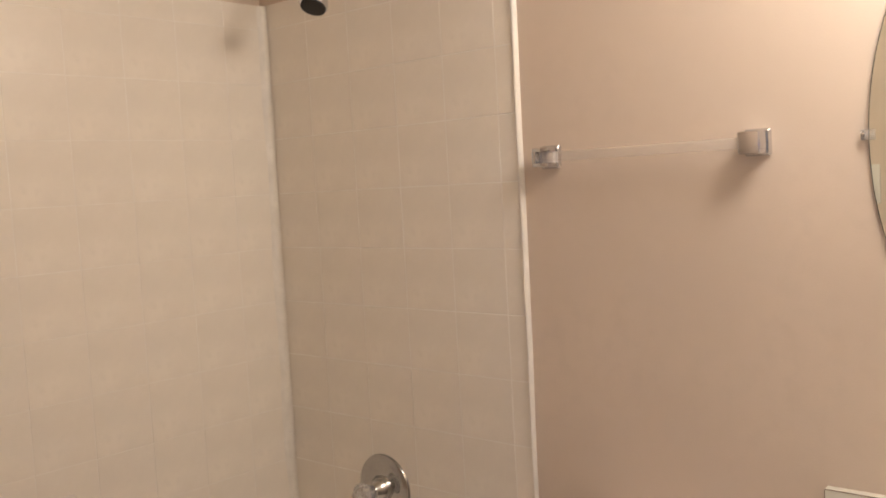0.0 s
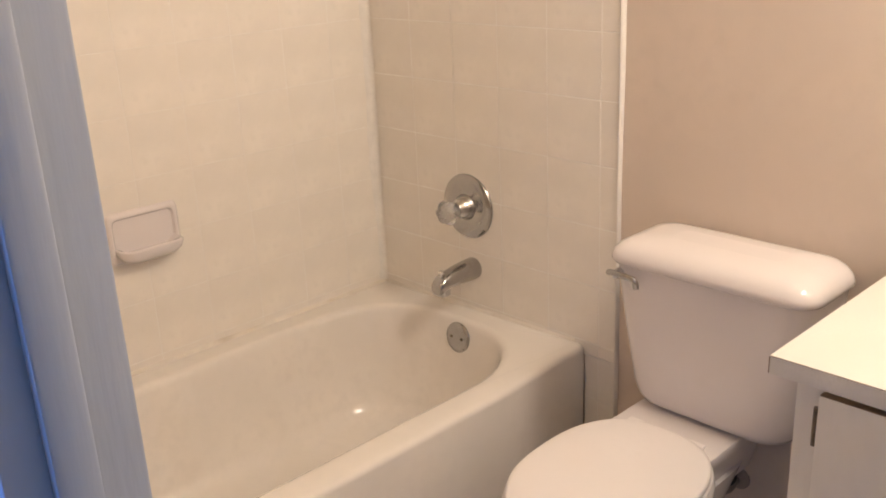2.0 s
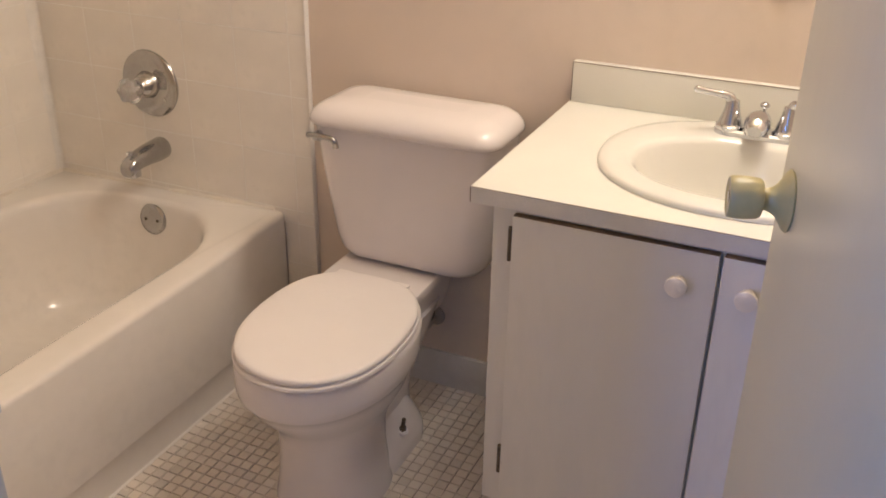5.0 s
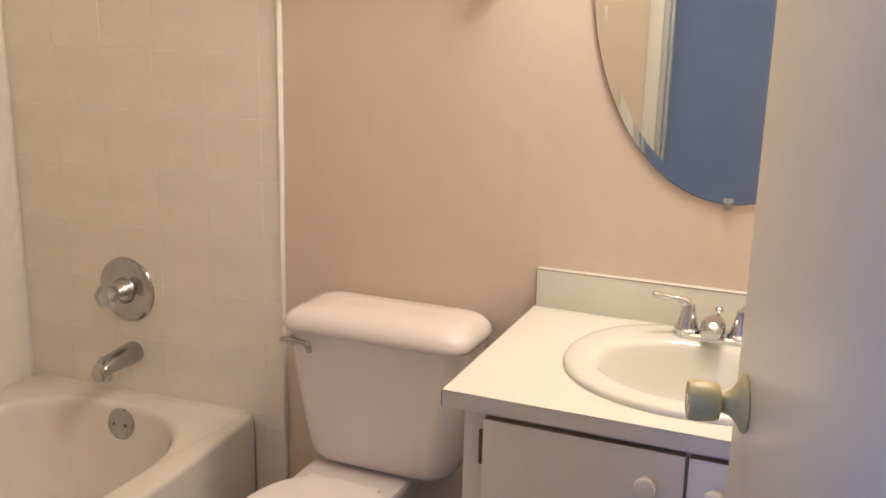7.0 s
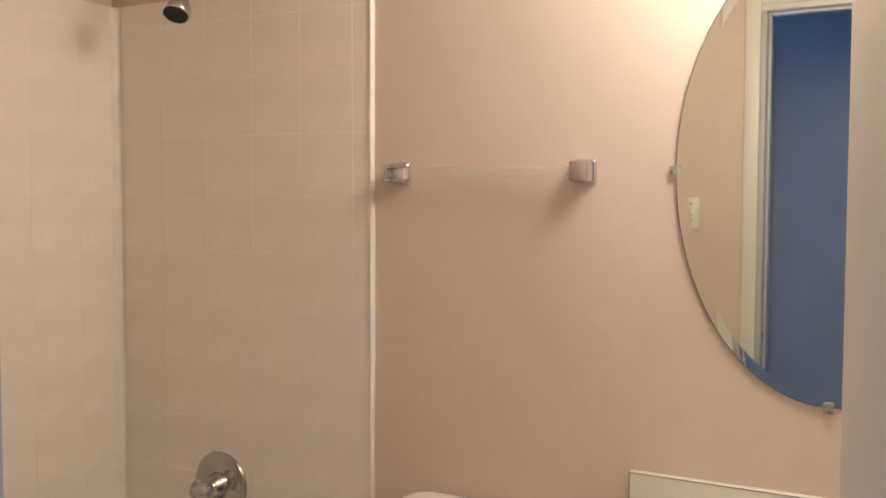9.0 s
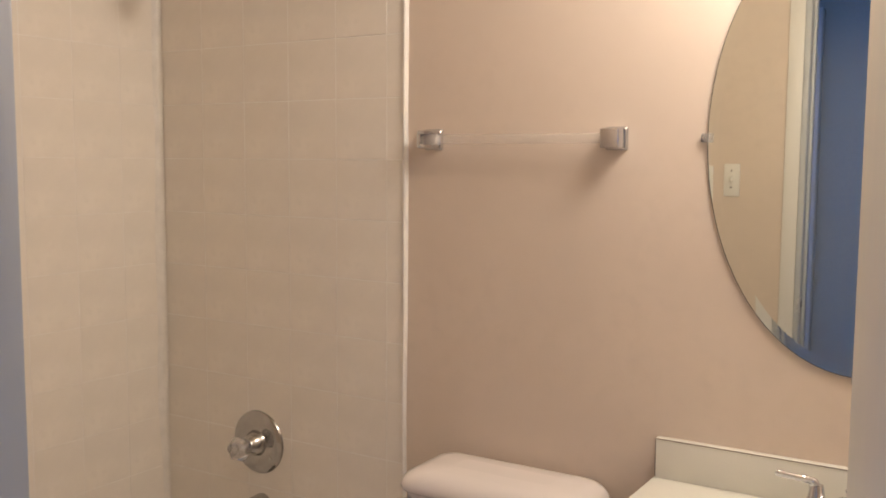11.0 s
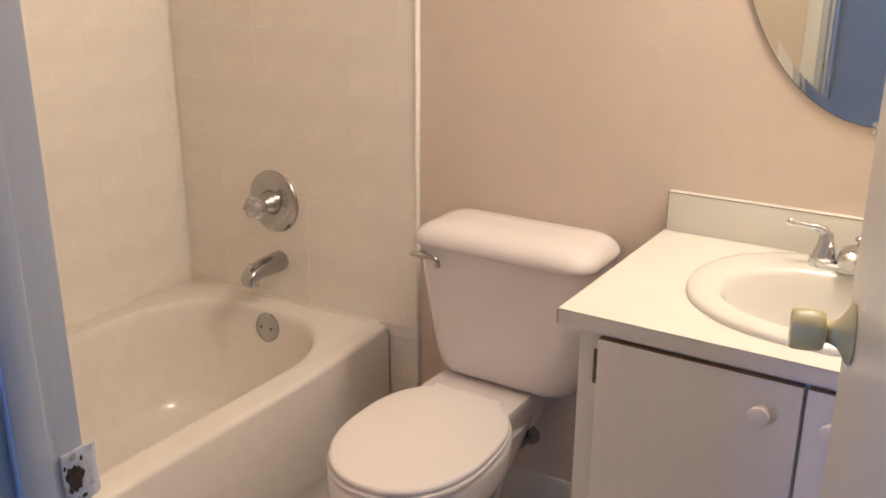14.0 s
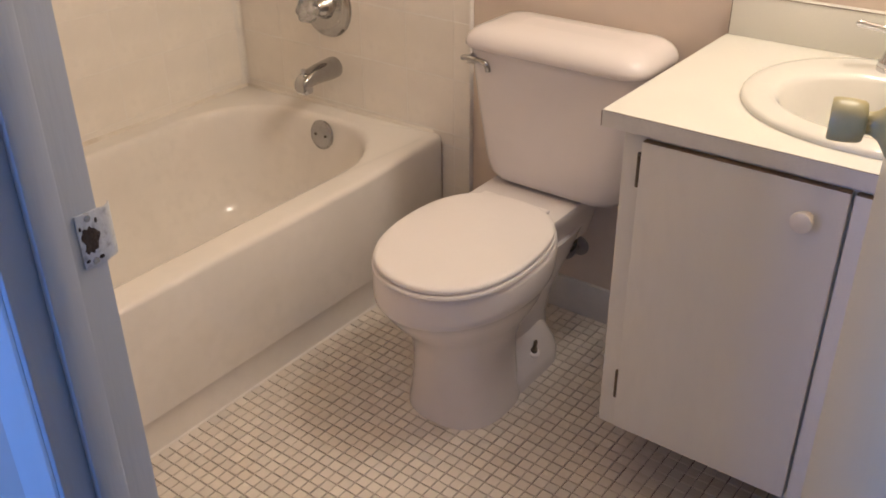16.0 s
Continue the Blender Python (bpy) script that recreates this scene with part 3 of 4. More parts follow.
for s in (-1, 1):
    bm_pose = pose(TC + s * 0.086, -0.300, 0.062, 0, 10 * s, 0)
    bolt = part("floor_bolt", turned([(0.0048, 0.0), (0.0048, 0.034), (0.0035, 0.037), (0.0, 0.037)], 12), BRASS, toilet, "bare rusty floor bolt", m=bm_pose)
    part("washer", turned([(0.0, -0.004), (0.017, -0.004), (0.017, 0.001), (0.015, 0.004), (0.0, 0.005)], 20), SEATWHITE, bolt, m=pose(TC + s * 0.086, -0.300, 0.063, 0, 28 * s, 0))
    part("nut", turned([(0.0095, 0.004), (0.0095, 0.012), (0.0, 0.0125)], 6), BRASS, bolt, m=bm_pose)


def lid_ring(grow, z, n=72):
    """The oval of the seat, turned a little on the bowl."""
    out = []
    for i in range(n):
        t = 2 * math.pi * i / n
        c, s = math.cos(t), math.sin(t)
        p = 2.5 if s > 0 else 2.2
        y = 0.219 * math.copysign(abs(s) ** (2 / p), s)
        x = 0.165 * math.copysign(abs(c) ** (2 / p), c)
        k = 1 + grow / 0.18
        out.append((1.180 + x * k - 0.03 * y, -0.470 + y * k, z))
    return out


part("seat", loft([lid_ring(-0.002, 0.4005), lid_ring(0.003, 0.402), lid_ring(0.004, 0.4055), lid_ring(0.002, 0.4095), lid_ring(-0.005, 0.4105)]), SEATWHITE, toilet, smooth=50)
part("lid", loft([lid_ring(-0.006, 0.4118), lid_ring(-0.001, 0.4130), lid_ring(0.000, 0.4165), lid_ring(-0.001, 0.4215), lid_ring(-0.004, 0.4245), lid_ring(-0.010, 0.4258), lid_ring(-0.030, 0.4268), lid_ring(-0.070, 0.4275), lid_ring(-0.110, 0.4280)]), SEATWHITE, toilet, "closed white plastic lid", smooth=50)
for s in (-1, 1):
    part("seat_hinge", box((1.168 + s * 0.070 - 0.018, -0.275, 0.4126), (1.168 + s * 0.070 + 0.018, -0.250, 0.4205), 0.003), SEATWHITE, toilet)


def tank_ring(a, y0, y1, z, r=0.04):
    return rrect(TK - a, TK + a, y0, y1, r, z, 8, 8)


part("tank", loft([tank_ring(0.120, -0.150, -0.05, 0.4135, 0.045), tank_ring(0.150, -0.172, -0.040, 0.416, 0.055), tank_ring(0.170, -0.186, -0.032, 0.424, 0.062), tank_ring(0.181, -0.193, -0.028, 0.440, 0.064), tank_ring(0.188, -0.197, -0.025, 0.47, 0.062), tank_ring(0.202, -0.203, -0.023, 0.58, 0.055),
                   tank_ring(0.216, -0.208, -0.022, 0.70, 0.048), tank_ring(0.219, -0.210, -0.022, 0.742, 0.046)]), CHINA, toilet, smooth=60)
part("tank_lid", loft([tank_ring(0.212, -0.214, -0.016, 0.7365), tank_ring(0.222, -0.222, -0.014, 0.7372, 0.05), tank_ring(0.2265, -0.226, -0.013, 0.743, 0.052), tank_ring(0.2260, -0.2255, -0.013, 0.752, 0.052), tank_ring(0.221, -0.221, -0.015, 0.763, 0.05),
                       tank_ring(0.210, -0.211, -0.020, 0.7735, 0.045), tank_ring(0.195, -0.197, -0.030, 0.7815, 0.04), tank_ring(0.173, -0.176, -0.045, 0.786, 0.035), tank_ring(0.12, -0.14, -0.08, 0.7885, 0.02)]), CHINA, toilet, "heavy rounded tank lid", smooth=60)
lever = part("flush_lever", tube(bent([(0.991, -0.221, 0.712), (1.004, -0.226, 0.717), (1.030, -0.229, 0.7185), (1.054, -0.229, 0.7165), (1.064, -0.228, 0.710), (1.0655, -0.225, 0.696)]),
                                 [0.0030, 0.0040, 0.0050] + [0.0056] * 16 + [0.0060] * 12, 12, 1.1), DIMCHROME, toilet, "bent chrome flush lever")
part("lever_cap", turned([(0.0, 0.0), (0.013, 0.0), (0.0125, 0.004), (0.008, 0.010), (0.0065, 0.019), (0.0, 0.020)], 20), CHROME, toilet, m=pose(1.012, -0.206, 0.7105, 90, 0, 0))

supply = thing("water_supply", 1.203, 0, 0.20, "dark water supply valve and hose behind the toilet", "valve")
part("escutcheon", turned([(0.0, 0.0), (0.027, 0.0), (0.026, 0.005), (0.012, 0.012), (0.0, 0.013)], 24), PIPE, supply, m=pose(1.203, 0.0, 0.20, 90, 0, 0))
part("stop_valve", join(turned([(0.009, 0.0), (0.009, 0.05)], 14), turned([(0.012, 0.03), (0.013, 0.05), (0.010, 0.062), (0.0, 0.063)], 14)), PIPE, supply, m=pose(1.203, -0.005, 0.20, 90, 0, 0))
part("hose", tube(bent([(1.203, -0.055, 0.205), (1.223, -0.06, 0.235), (1.218, -0.065, 0.28), (1.183, -0.08, 0.33), (1.168, -0.09, 0.40)]), 0.0048, 10), DARK, supply, "dark thin supply hose")

# ---- vanity ----
VX0, VX1, VF = 1.545, X1 - 0.002, -0.5175
vanity = thing("vanity_cabinet", 1.9, -0.26, 0, "cream painted bathroom vanity cabinet with two doors", "vanity cabinet")
part("cabinet_side", box((VX0, VF + 0.019, 0.150), (VX0 + 0.016, -0.001, 0.776), 0.0015), CABPAINT, vanity)
part("cabinet_side", box((VX1 - 0.016, VF + 0.019, 0.150), (VX1, -0.001, 0.776), 0.0015), CABPAINT, vanity)
part("face_frame", join(box((VX0, VF, 0.150), (VX0 + 0.046, VF + 0.018, 0.776), 0.002), box((VX1 - 0.046, VF, 0.150), (VX1, VF + 0.018, 0.776), 0.002),
                        box((VX0 + 0.0462, VF, 0.740), (VX1 - 0.0462, VF + 0.018, 0.776), 0.002), box((VX0 + 0.0462, VF, 0.150), (VX1 - 0.0462, VF + 0.018, 0.182), 0.002),
                        box((1.909, VF, 0.1822), (1.937, VF + 0.018, 0.7398), 0.002)), CABPAINT, vanity)
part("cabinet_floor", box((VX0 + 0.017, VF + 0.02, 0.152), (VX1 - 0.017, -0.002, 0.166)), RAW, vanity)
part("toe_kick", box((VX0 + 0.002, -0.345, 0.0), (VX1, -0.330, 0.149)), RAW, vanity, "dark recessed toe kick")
part("base_side", box((VX0 + 0.002, -0.3295, 0.0), (VX0 + 0.016, -0.001, 0.149)), CABPAINT, vanity)


def slab_door(x0, x1, knob_x, hinge_x):
    y0, y1, z0, z1 = VF - 0.0195, VF - 0.0015, 0.166, 0.766
    bm = box((x0, y0, z0), (x1, y1, z1), 0.0025)
    bmesh.ops.recalc_face_normals(bm, faces=bm.faces[:])
    for fc in bm.faces:
        n = fc.normal
        if n.z > 0.8:
            fc.material_index = 1
    d = part("cabinet_door", bm, [CABPAINT, RAW], vanity, "plain cream slab door with a worn brown top edge")
    part("door_knob", turned([(0.0, 0.0), (0.011, 0.0), (0.0105, 0.004), (0.009, 0.010), (0.0115, 0.014), (0.0165, 0.017), (0.0175, 0.021), (0.0165, 0.025), (0.011, 0.0275), (0.0, 0.028)], 28), KNOBWHITE, d,
         "round cream ceramic knob", m=pose(knob_x, y0, 0.711, 90, 0, 0))
    for z in (0.259, 0.709):
        part("hinge", join(turned([(0.0042, -0.031), (0.0045, -0.029), (0.0045, 0.029), (0.0042, 0.031)], 10)), BRASS, d, "small dark exposed hinge", m=pose(hinge_x, VF - 0.008, z))


slab_door(1.586, 1.920, 1.864, 1.5805)
slab_door(1.9255, 2.262, 1.969, 2.2675)

# countertop, cut open for the sink
CX0, CF, CZ0, CZ1 = 1.513, -0.543, 0.779, 0.808
SX, SY, SA, SB = 1.905, -0.263, 0.248, 0.229
counter = thing("countertop", 1.9, -0.27, CZ0, "cream laminate countertop with a backsplash", "countertop")
angles = sorted([2 * math.pi * i / 72 for i in range(72)] + [math.atan2(y - SY, x - SX) % (2 * math.pi) for x in (CX0, VX1) for y in (CF, -0.001)])


def rim_of(grow, z):
    out = []
    for a in angles:
        c, s = math.cos(a), math.sin(a)
        tx = ((VX1 - grow if c > 0 else CX0 + grow) - SX) / c if abs(c) > 1e-9 else 1e9
        ty = ((-0.001 if s > 0 else CF + grow) - SY) / s if abs(s) > 1e-9 else 1e9
        t = min(tx, ty)
        out.append((SX + c * t, SY + s * t, z))
    return out


def cut_of(z):
    return [(SX + (SA - 0.02) * math.cos(a), SY + (SB - 0.02) * math.sin(a), z) for a in angles]


part("counter_slab", loft([cut_of(CZ0), rim_of(0.0, CZ0), rim_of(0.0, CZ1 - 0.001), rim_of(0.001, CZ1), cut_of(CZ1), cut_of(CZ0)], False, False), LAMINATE, counter, smooth=20)
part("front_edge", box((CX0 + 0.001, CF - 0.0012, CZ0), (VX1, CF - 0.0001, CZ1 - 0.0012)), LAMEDGE, counter)
part("seam", box((CX0 - 0.0004, CF - 0.0016, CZ0 + 0.001), (CX0 + 0.0010, CF - 0.0001, CZ1 - 0.002)), SEAM, counter)
part("seam", box((CX0 + 0.0012, CF - 0.0014, CZ1 - 0.0012), (VX1, CF - 0.0001, CZ1 - 0.0006)), SEAM, counter)
splash = part("backsplash", box((CX0 + 0.004, -0.020, CZ1 + 0.0005), (VX1, -0.001, 0.894), 0.001), LAMINATE, counter)
part("seam", box((CX0 + 0.005, -0.0207, 0.8918), (VX1, -0.0201, 0.8932)), SEAM, counter)
part("seam", box((CX0 + 0.0034, -0.0206, CZ1 + 0.002), (CX0 + 0.0046, -0.0196, 0.892)), SEAM, counter)

sink = thing("sink", SX, SY, CZ1, "white oval china sink set into the countertop", "sink")
BY = SY - 0.028
SHAPE = ((SY, SA - 0.022, SB - 0.022, 0.790), (SY, SA - 0.021, SB - 0.021, 0.8085), (SY, SA, SB, 0.8087), (SY, SA, SB, 0.8135), (SY, SA - 0.0018, SB - 0.0018, 0.8170), (SY, SA - 0.006, SB - 0.006, 0.8195),
         (SY, SA - 0.020, SB - 0.020, 0.8212), (SY - 0.010, 0.208, 0.178, 0.8212), (BY + 0.004, 0.192, 0.156, 0.8200), (BY, 0.184, 0.148, 0.8165), (BY, 0.178, 0.1425, 0.808), (BY, 0.170, 0.135, 0.790), (BY, 0.160, 0.126, 0.764),
         (BY, 0.147, 0.115, 0.736), (BY, 0.128, 0.100, 0.708), (BY, 0.103, 0.080, 0.684), (BY, 0.074, 0.057, 0.666), (BY, 0.045, 0.038, 0.656), (BY, 0.022, 0.022, 0.652))
part("basin", loft([oval(SX, y, a, b, z, 2.15, 72) for y, a, b, z in SHAPE], False), SINKWHITE, sink, smooth=60)
part("drain", turned([(0.0, 0.0), (0.022, 0.0), (0.021, 0.003), (0.0, 0.002)], 24), CHROME, sink, m=pose(SX, BY, 0.6525))

FY, FZ = -0.106, 0.8225
faucet = thing("faucet", SX, FY, FZ, "chrome two-handle basin faucet with lever handles", "faucet")
part("base_plate", loft([rrect(SX - 0.078, SX + 0.078, FY - 0.026, FY + 0.026, 0.025, FZ + h) for h in (-0.003, 0.005)] + [rrect(SX - 0.074, SX + 0.074, FY - 0.022, FY + 0.022, 0.021, FZ + 0.009)]), CHROME, faucet)
for s in (-1, 1):
    hx = SX + s * 0.051
    base = part("handle_base", turned([(0.0, 0.0), (0.0255, 0.0), (0.0265, 0.004), (0.0260, 0.010), (0.0225, 0.013), (0.0215, 0.0155), (0.0205, 0.020), (0.0170, 0.030), (0.0140, 0.042), (0.0122, 0.052), (0.0115, 0.057), (0.0, 0.059)], 32), CHROME, faucet, m=pose(hx, FY, FZ + 0.003))
    part("lever_handle", tube(bent([(hx + s * 0.002, FY, FZ + 0.046), (hx + s * 0.003, FY - 0.001, FZ + 0.058), (hx + s * 0.010, FY - 0.004, FZ + 0.067), (hx + s * 0.026, FY - 0.011, FZ + 0.071), (hx + s * 0.05, FY - 0.022, FZ + 0.076), (hx + s * 0.068, FY - 0.031, FZ + 0.081)]),
                              [0.0120] * 6 + [0.0108] * 6 + [0.0088] * 6 + [0.0072] * 6 + [0.0070, 0.0074, 0.0078, 0.0080, 0.0078, 0.0070] + [0.0035], 16, 0.8), CHROME, base)
part("spout", loft([[(SX + p[0] * w, FY + 0.014 - d, FZ + 0.002 + zc + p[1] * h) for p in oval(0, 0, 1, 1, 0, 2.2, 28)]
                    for d, w, h, zc in ((0.0, 0.010, 0.010, 0.012), (0.005, 0.017, 0.017, 0.018), (0.014, 0.0225, 0.0225, 0.0225), (0.028, 0.0240, 0.0240, 0.024), (0.044, 0.0230, 0.0210, 0.026), (0.060, 0.0205, 0.0175, 0.026), (0.071, 0.0175, 0.0140, 0.024), (0.076, 0.012, 0.009, 0.022))]), CHROME, faucet, smooth=60)
part("pop_up_knob", turned([(0.003, 0.0), (0.003, 0.022), (0.0055, 0.024), (0.009, 0.028), (0.0085, 0.032), (0.0045, 0.035), (0.0, 0.0355)], 18), CHROME, faucet, m=pose(SX + 0.004, FY + 0.020, FZ + 0.022))

# ---- oval mirror ----
MX, MZ, MA, MB = 1.900, 1.524, 0.297, 0.454
mirror = thing("oval_mirror", MX, 0, MZ, "large frameless oval mirror held by small clear clips", "mirror")


def upright(a, b, y, n=128):
    return [(MX + a * math.cos(2 * math.pi * i / n), y, MZ + b * math.sin(2 * math.pi * i / n)) for i in range(n)]


part("glass", loft([upright(MA, MB, -0.0068), upright(MA - 0.020, MB - 0.020, -0.0062), upright(0.10, 0.15, -0.0062)], False, True), MIRROR, mirror, smooth=0.2)
part("glass_edge", loft([upright(MA, MB, -0.0010), upright(MA + 0.0012, MB + 0.0012, -0.0015), upright(MA + 0.0012, MB + 0.0012, -0.0062), upright(MA, MB, -0.0067)], True, False), EDGE, mirror, "dark polished glass edge")
for cx, cz, rot in ((MX - MA - 0.004, MZ, 90), (MX, MZ - MB - 0.004, 0)):
    clip = part("mirror_clip", join(box((-0.009, -0.011, -0.009), (0.009, -0.0075, 0.014), 0.0015), box((-0.009, -0.0078, -0.009), (0.009, -0.0005, -0.0025), 0.001)), HAZY, mirror, "small clear plastic clip", m=pose(cx, 0, cz) @ pose(0, 0, 0, 0, rot, 0))
    part("screw", turned([(0.0032, 0), (0.003, 0.0012), (0.0, 0.0016)], 12), DULL, clip, m=pose(cx, -0.011, cz) @ pose(0, 0, 0, 0, rot, 0) @ pose(0, 0, -0.004, 90, 0, 0))

# ---- towel bar ----
BZ, BL, BR = 1.5245, 0.946, 1.407
rail = thing("towel_bar", (BL + BR) / 2, 0, BZ, "clear acrylic towel bar on two chrome brackets", "towel bar")


def bracket(x, inward):
    """A hollow chrome bracket, open towards the bar."""
    o = -inward
    out = part("bracket", join(loft([[(x + p[0], -0.001 - d, BZ + p[1]) for p in rrect(-w, w, -h, h, 0.004, 0, 3, 2)] for w, h, d in ((0.025, 0.025, 0.0), (0.025, 0.025, 0.003), (0.0222, 0.0215, 0.008))]),
                               box((x - 0.021, -0.0465, BZ + 0.0115), (x + 0.021, -0.0075, BZ + 0.0205), 0.003), box((x - 0.021, -0.0465, BZ - 0.0205), (x + 0.021, -0.0075, BZ - 0.0115), 0.003),
                               box((min(x + o * 0.021, x + o * 0.012), -0.0463, BZ - 0.0125), (max(x + o * 0.021, x + o * 0.012), -0.008, BZ + 0.0125), 0.001)), CHROME, rail, smooth=30)
    if inward < 0:
        part("end_cap", box((x - 0.0195, -0.0505, BZ - 0.0195), (x + 0.0205, -0.0468, BZ + 0.0195), 0.0015), CHROME, out)
    part("socket_liner", box((min(x + o * 0.0115, x - o * 0.017), -0.0195, BZ - 0.0113), (max(x + o * 0.0115, x - o * 0.017), -0.0095, BZ + 0.0113), 0.001), SEATWHITE, out, "pale plastic liner")
    return out


bracket(BL, 1)
bracket(BR, -1)
part("bar", box((BL - 0.0115, -0.0445, BZ - 0.0105), (BR + 0.0115, -0.0235, BZ + 0.0105), 0.0045, 3), ACRYLIC, rail, "clear square acrylic rod")

# ---- vanity lamp over the mirror ----
vlamp = thing("wall_light", 1.90, 0, 2.16, "plain chrome wall light over the mirror", "wall light")
part("backplate", box((1.75, -0.025, 2.19), (2.05, -0.001, 2.27), 0.006), CHROME, vlamp)
part("arm", tube(bent([(1.90, -0.02, 2.23), (1.90, -0.20, 2.255), (1.90, -0.29, 2.245), (1.90, -0.29, 2.23)]), 0.009), CHROME, vlamp)

# ---- edge strip of the tiling ----
strip = []
for z in [TILE_TOP * i / 24 for i in range(25)]:
    w = 0.0068 + 0.0008 * noise.noise((0, 0, z * 9)) - 0.0034 * min(1.0, max(0.0, (1.25 - z) / 0.5))
    xc = TILE_END + 0.0025 + 0.0016 * noise.noise((3, 1, z * 4))
    strip.append([(xc + w * math.cos(a), -0.0005 - 0.0125 * math.sin(a), z) for a in [math.pi * i / 8 for i in range(9)]])
structure("trim", loft(strip, True, True), CAULK, "white caulked edge strip beside the tiles", "trim")

cove = []
for z in [0.392 + (TILE_TOP - 0.392) * i / 40 for i in range(41)]:
    wide = 0.034 + 0.012 * noise.noise((5, 2, z * 3)) + 0.004 * noise.noise((1, 7, z * 17))
    r = 0.012 + 0.004 * noise.noise((8, 3, z * 5))
    round_in = [(0.0105 + r * (1 - math.sin(a)), -0.0105 - r * (1 - math.cos(a)), z) for a in [math.pi / 2 * i / 6 for i in range(7)]]
    cove.append([(0.0085, -0.0085, z)] + round_in + [(0.0100, -wide * 0.6, z), (0.0096, -wide, z), (0.0085, -wide - 0.004, z)])
structure("trim", loft(cove), CAULK, "smeared white caulk in the tiled corner", "trim", smooth=60)


def bead(points, wide):
    """A hand-laid caulk bead between the tub's rim and the tiles, uneven along its length."""
    a, b = Vector(points[0]), Vector(points[1])
    rings = []
    for i in range(49):
        p = a.lerp(b, i / 48)
        w = wide * (1 + 0.35 * noise.noise(p * 14))
        out = Vector((1, 0, 0)) if abs(a.x - b.x) < 0.01 else Vector((0, -1, 0))
        rings.append([p + Vector((0, 0, -0.004)), p + out * w + Vector((0, 0, -0.004)), p + out * w * 0.8 + Vector((0, 0, w * 0.25)), p + out * w * 0.35 + Vector((0, 0, w * 0.7)), p + Vector((0, 0, w))])
    return loft(rings)


structure("trim", bead([(0.0085, YF + 0.02, 0.3845), (0.0085, -0.012, 0.3845)], 0.009), DINGY, "stained caulk between bathtub and side wall", "trim")
structure("trim", bead([(0.012, -0.0085, 0.3845), (TX - 0.03, -0.0085, 0.4015)], 0.008), DINGY, "stained caulk between bathtub and tap wall", "trim")

# ---- wall tiles ----
MESHES = {}


def tile_mesh(w, h, d, inset, material, name):
    """A glazed tile facing local -y, with a rounded edge."""
    key = (round(w, 4), round(h, 4), name)
    if key not in MESHES:
        levels = [(0.0, 0.0), (0.0, d - inset), (inset * 0.16, d - inset * 0.52), (inset * 0.5, d - inset * 0.16), (inset, d)]
        verts, faces = [], []
        for cut, y in levels:
            x, z = w / 2 - cut, h / 2 - cut
            verts += [(-x, -y, -z), (x, -y, -z), (x, -y, z), (-x, -y, z)]
        for k in range(len(levels) - 1):
            for i in range(4):
                j = (i + 1) % 4
                faces.append((k * 4 + i, k * 4 + j, k * 4 + 4 + j, k * 4 + 4 + i))
        top = (len(levels) - 1) * 4
        faces.append((top, top + 1, top + 2, top + 3))
        me = bpy.data.meshes.new(name)
        me.from_pydata(verts, [], faces)
        me.materials.append(material)
        MESHES[key] = me
    return MESHES[key]


def cells(first, pitch, low, high, gap):
    """Centres and sizes of a row of tiles between two ends, with joints at first + n * pitch."""
    cuts = [first + pitch * n for n in range(-40, 41)]
    cuts = [low] + [c for c in cuts if low + 0.02 < c < high - 0.02] + [high]
    return [((a + b) / 2, b - a - gap) for a, b in zip(cuts, cuts[1:])]


rng = random.Random(7)
GAP = 0.0008
rows_z = cells(0.4115, 0.1521, 0.376, TILE_TOP, GAP)
back_bed = part("grout_bed", join(box((0.0, -0.0083, 0.376), (TILE_END, 0, TILE_TOP)), box((0.7725, -0.0085, 0), (TILE_END, 0, 0.3755))), GLINTGROUT, wall_back)
low_z = cells(0.4115 - 0.1521, 0.1521, 0.0, 0.3755, GAP)


def lay(parent, m, w, h):
    ob = new("tile", tile_mesh(w, h, 0.0072, 0.0009, TILE, "tile"))
    ob.parent = parent
    ob.matrix_parent_inverse = PLACE[parent].inverted()
    ob.matrix_basis = m @ pose(0, rng.uniform(-0.0003, 0.0003), 0, rng.uniform(-0.09, 0.09), 0, rng.uniform(-0.09, 0.09))


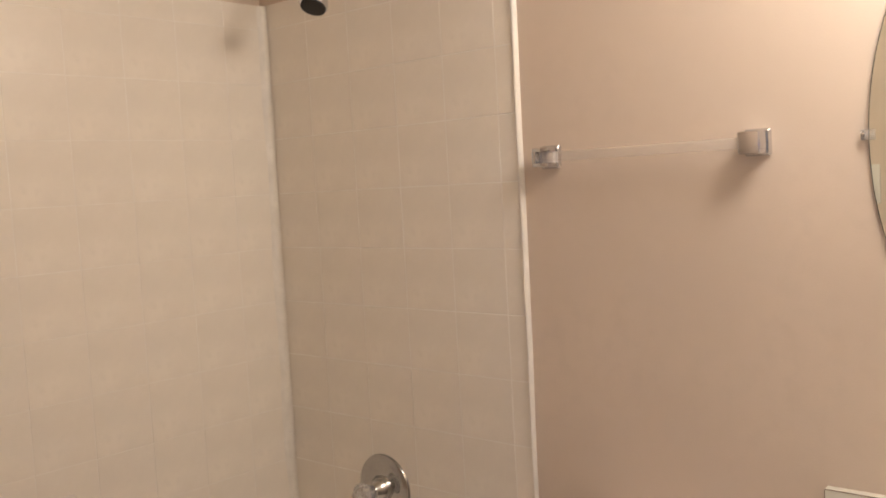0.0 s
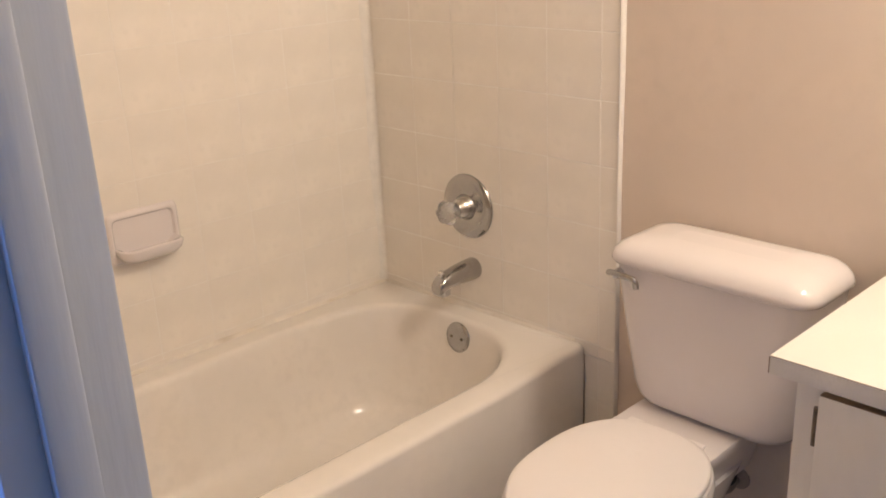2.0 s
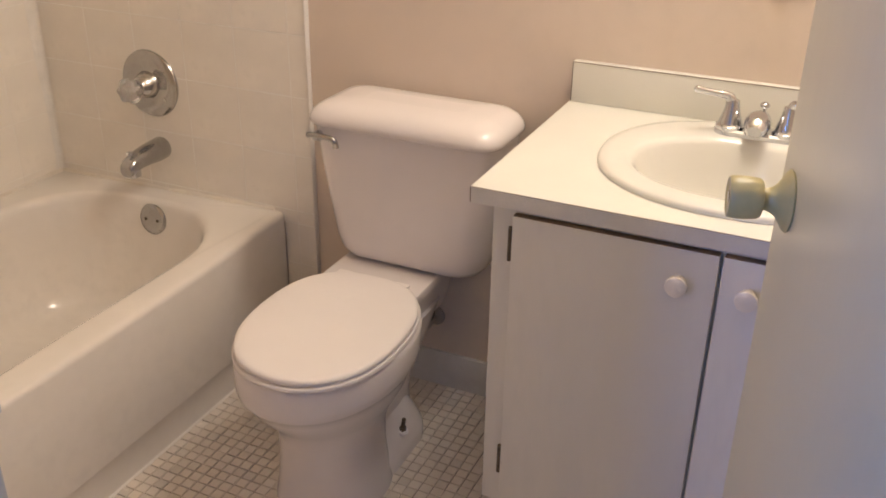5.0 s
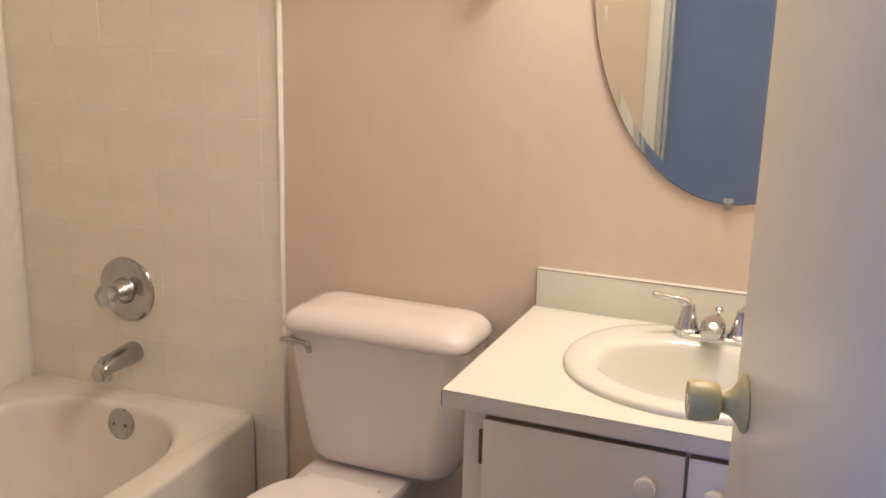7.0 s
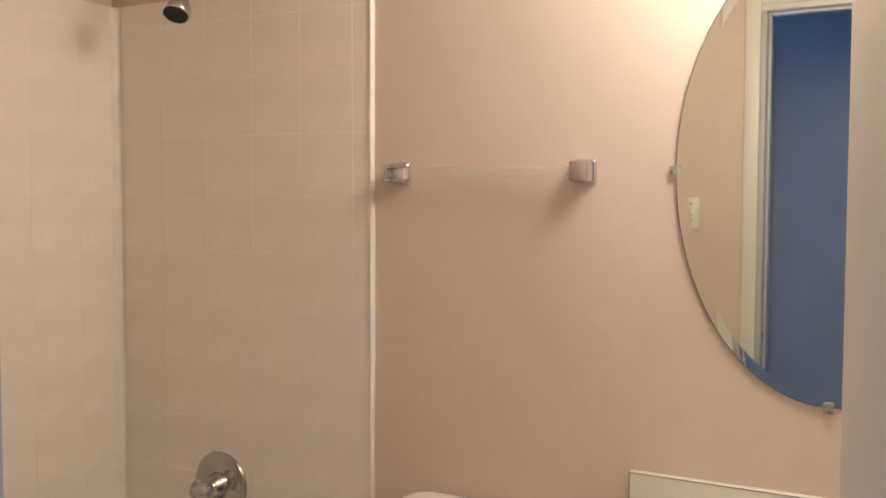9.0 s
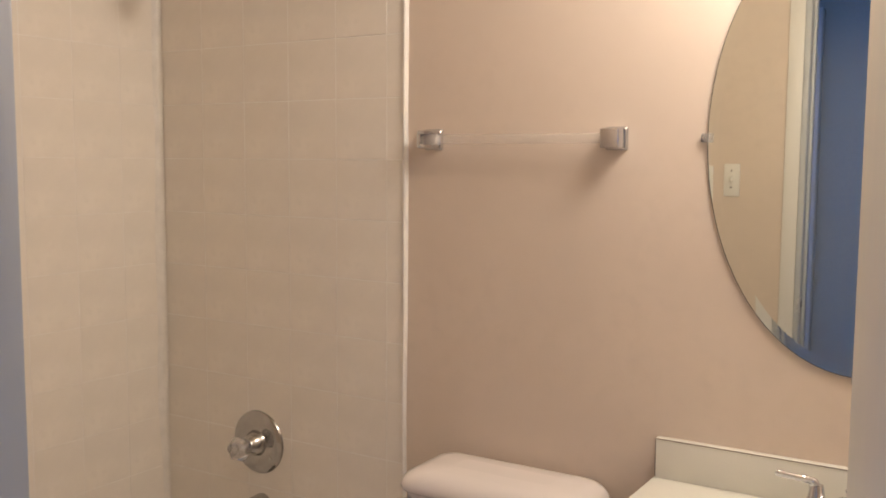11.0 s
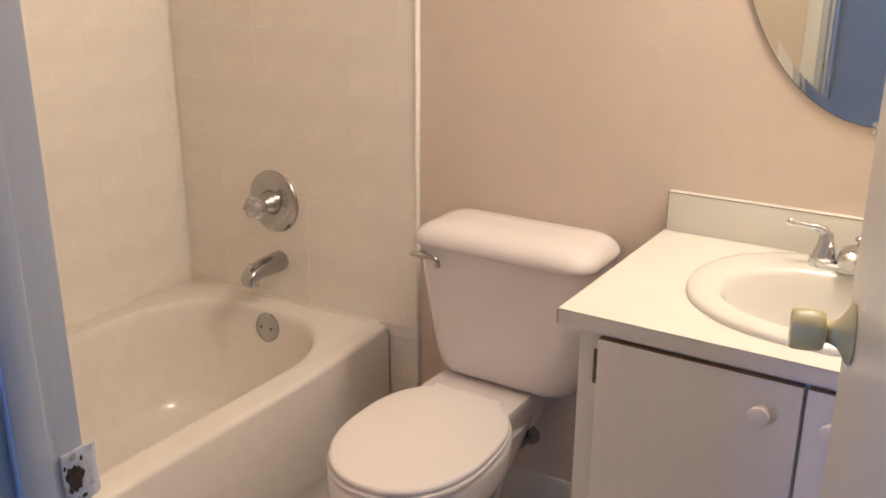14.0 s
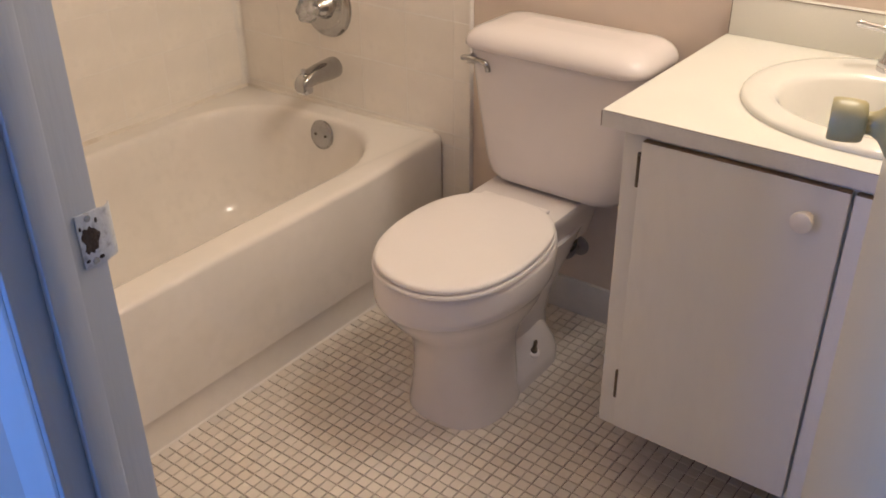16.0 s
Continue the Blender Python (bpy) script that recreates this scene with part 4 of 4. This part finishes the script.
# wider joints on the back wall, so the painted glint lines show
for zc, h in rows_z:
    for xc, w in cells(0.8125, 0.158, 0.010, TILE_END, 0.0018):
        lay(wall_back, pose(xc, -0.0018, zc), w, h - 0.0012)
for zc, h in low_z:
    for xc, w in cells(0.8125, 0.158, 0.7725, TILE_END, GAP):
        lay(wall_back, pose(xc, -0.0018, zc), w, h)
part("grout_bed", box((-0.02, YF + 0.001, -0.03), (0.0085, -0.001, TILE_TOP - 0.40)), GLINTGROUT, wall_left, m=pose(0, 0, 0.40, 0, LEAN, 0))
for zc, h in rows_z:
    for yc, w in cells(-0.7575, 0.152, YF + 0.002, -0.010, GAP):
        lay(wall_left, side(yc, zc, -0.0072), w, h)

# ---- mosaic floor ----
FP = 0.0268
TW = FP - 0.0020


def chip_mesh():
    d, inset = 0.0042, 0.0011
    verts, faces = [], []
    for cut, z in ((0.0, 0.0), (0.0, d - inset), (inset, d)):
        x = TW / 2 - cut
        verts += [(-x, -x, z), (x, -x, z), (x, x, z), (-x, x, z)]
    for k in range(2):
        for i in range(4):
            j = (i + 1) % 4
            faces.append((k * 4 + i, k * 4 + j, k * 4 + 4 + j, k * 4 + 4 + i))
    faces.append((8, 9, 10, 11))
    return verts, faces


CV, CF4 = chip_mesh()
chip = bpy.data.meshes.new("mosaic_tile")
chip.from_pydata(CV, [], CF4)
chip.materials.append(MOSAIC)
verts, faces, single = [], [], 0
nx, ny = int((X1 - 0.760) / FP), int(-HY / FP)
for iy in range(ny):
    for ix in range(nx):
        x, y = 0.760 + FP * (ix + 0.5), -FP * (iy + 0.5)
        if x > VX0 + 0.03 and y > -0.32:
            continue
        if math.hypot((x - TC) / 0.10, (y + 0.41) / 0.16) < 1:
            continue
        x += rng.uniform(-0.0005, 0.0005)
        y += rng.uniform(-0.0005, 0.0005)
        m = pose(x, y, -0.0042 + rng.uniform(-0.0004, 0.0003), rng.uniform(-0.5, 0.5), rng.uniform(-0.5, 0.5), rng.uniform(-1.3, 1.3))
        if single < 300 and 0.80 < x < 1.42 and -0.98 < y < -0.60:
            single += 1
            ob = new("mosaic_tile", chip)
            ob.parent = floor
            ob.matrix_basis = m
        else:
            k = len(verts)
            verts += [tuple(m @ Vector(v)) for v in CV]
            faces += [tuple(k + i for i in fc) for fc in CF4]
rest = bpy.data.meshes.new("mosaic_field")
rest.from_pydata(verts, [], faces)
rest.materials.append(MOSAIC)
field = tagged(new("mosaic_field", rest), kind="stuff")
field.parent = floor
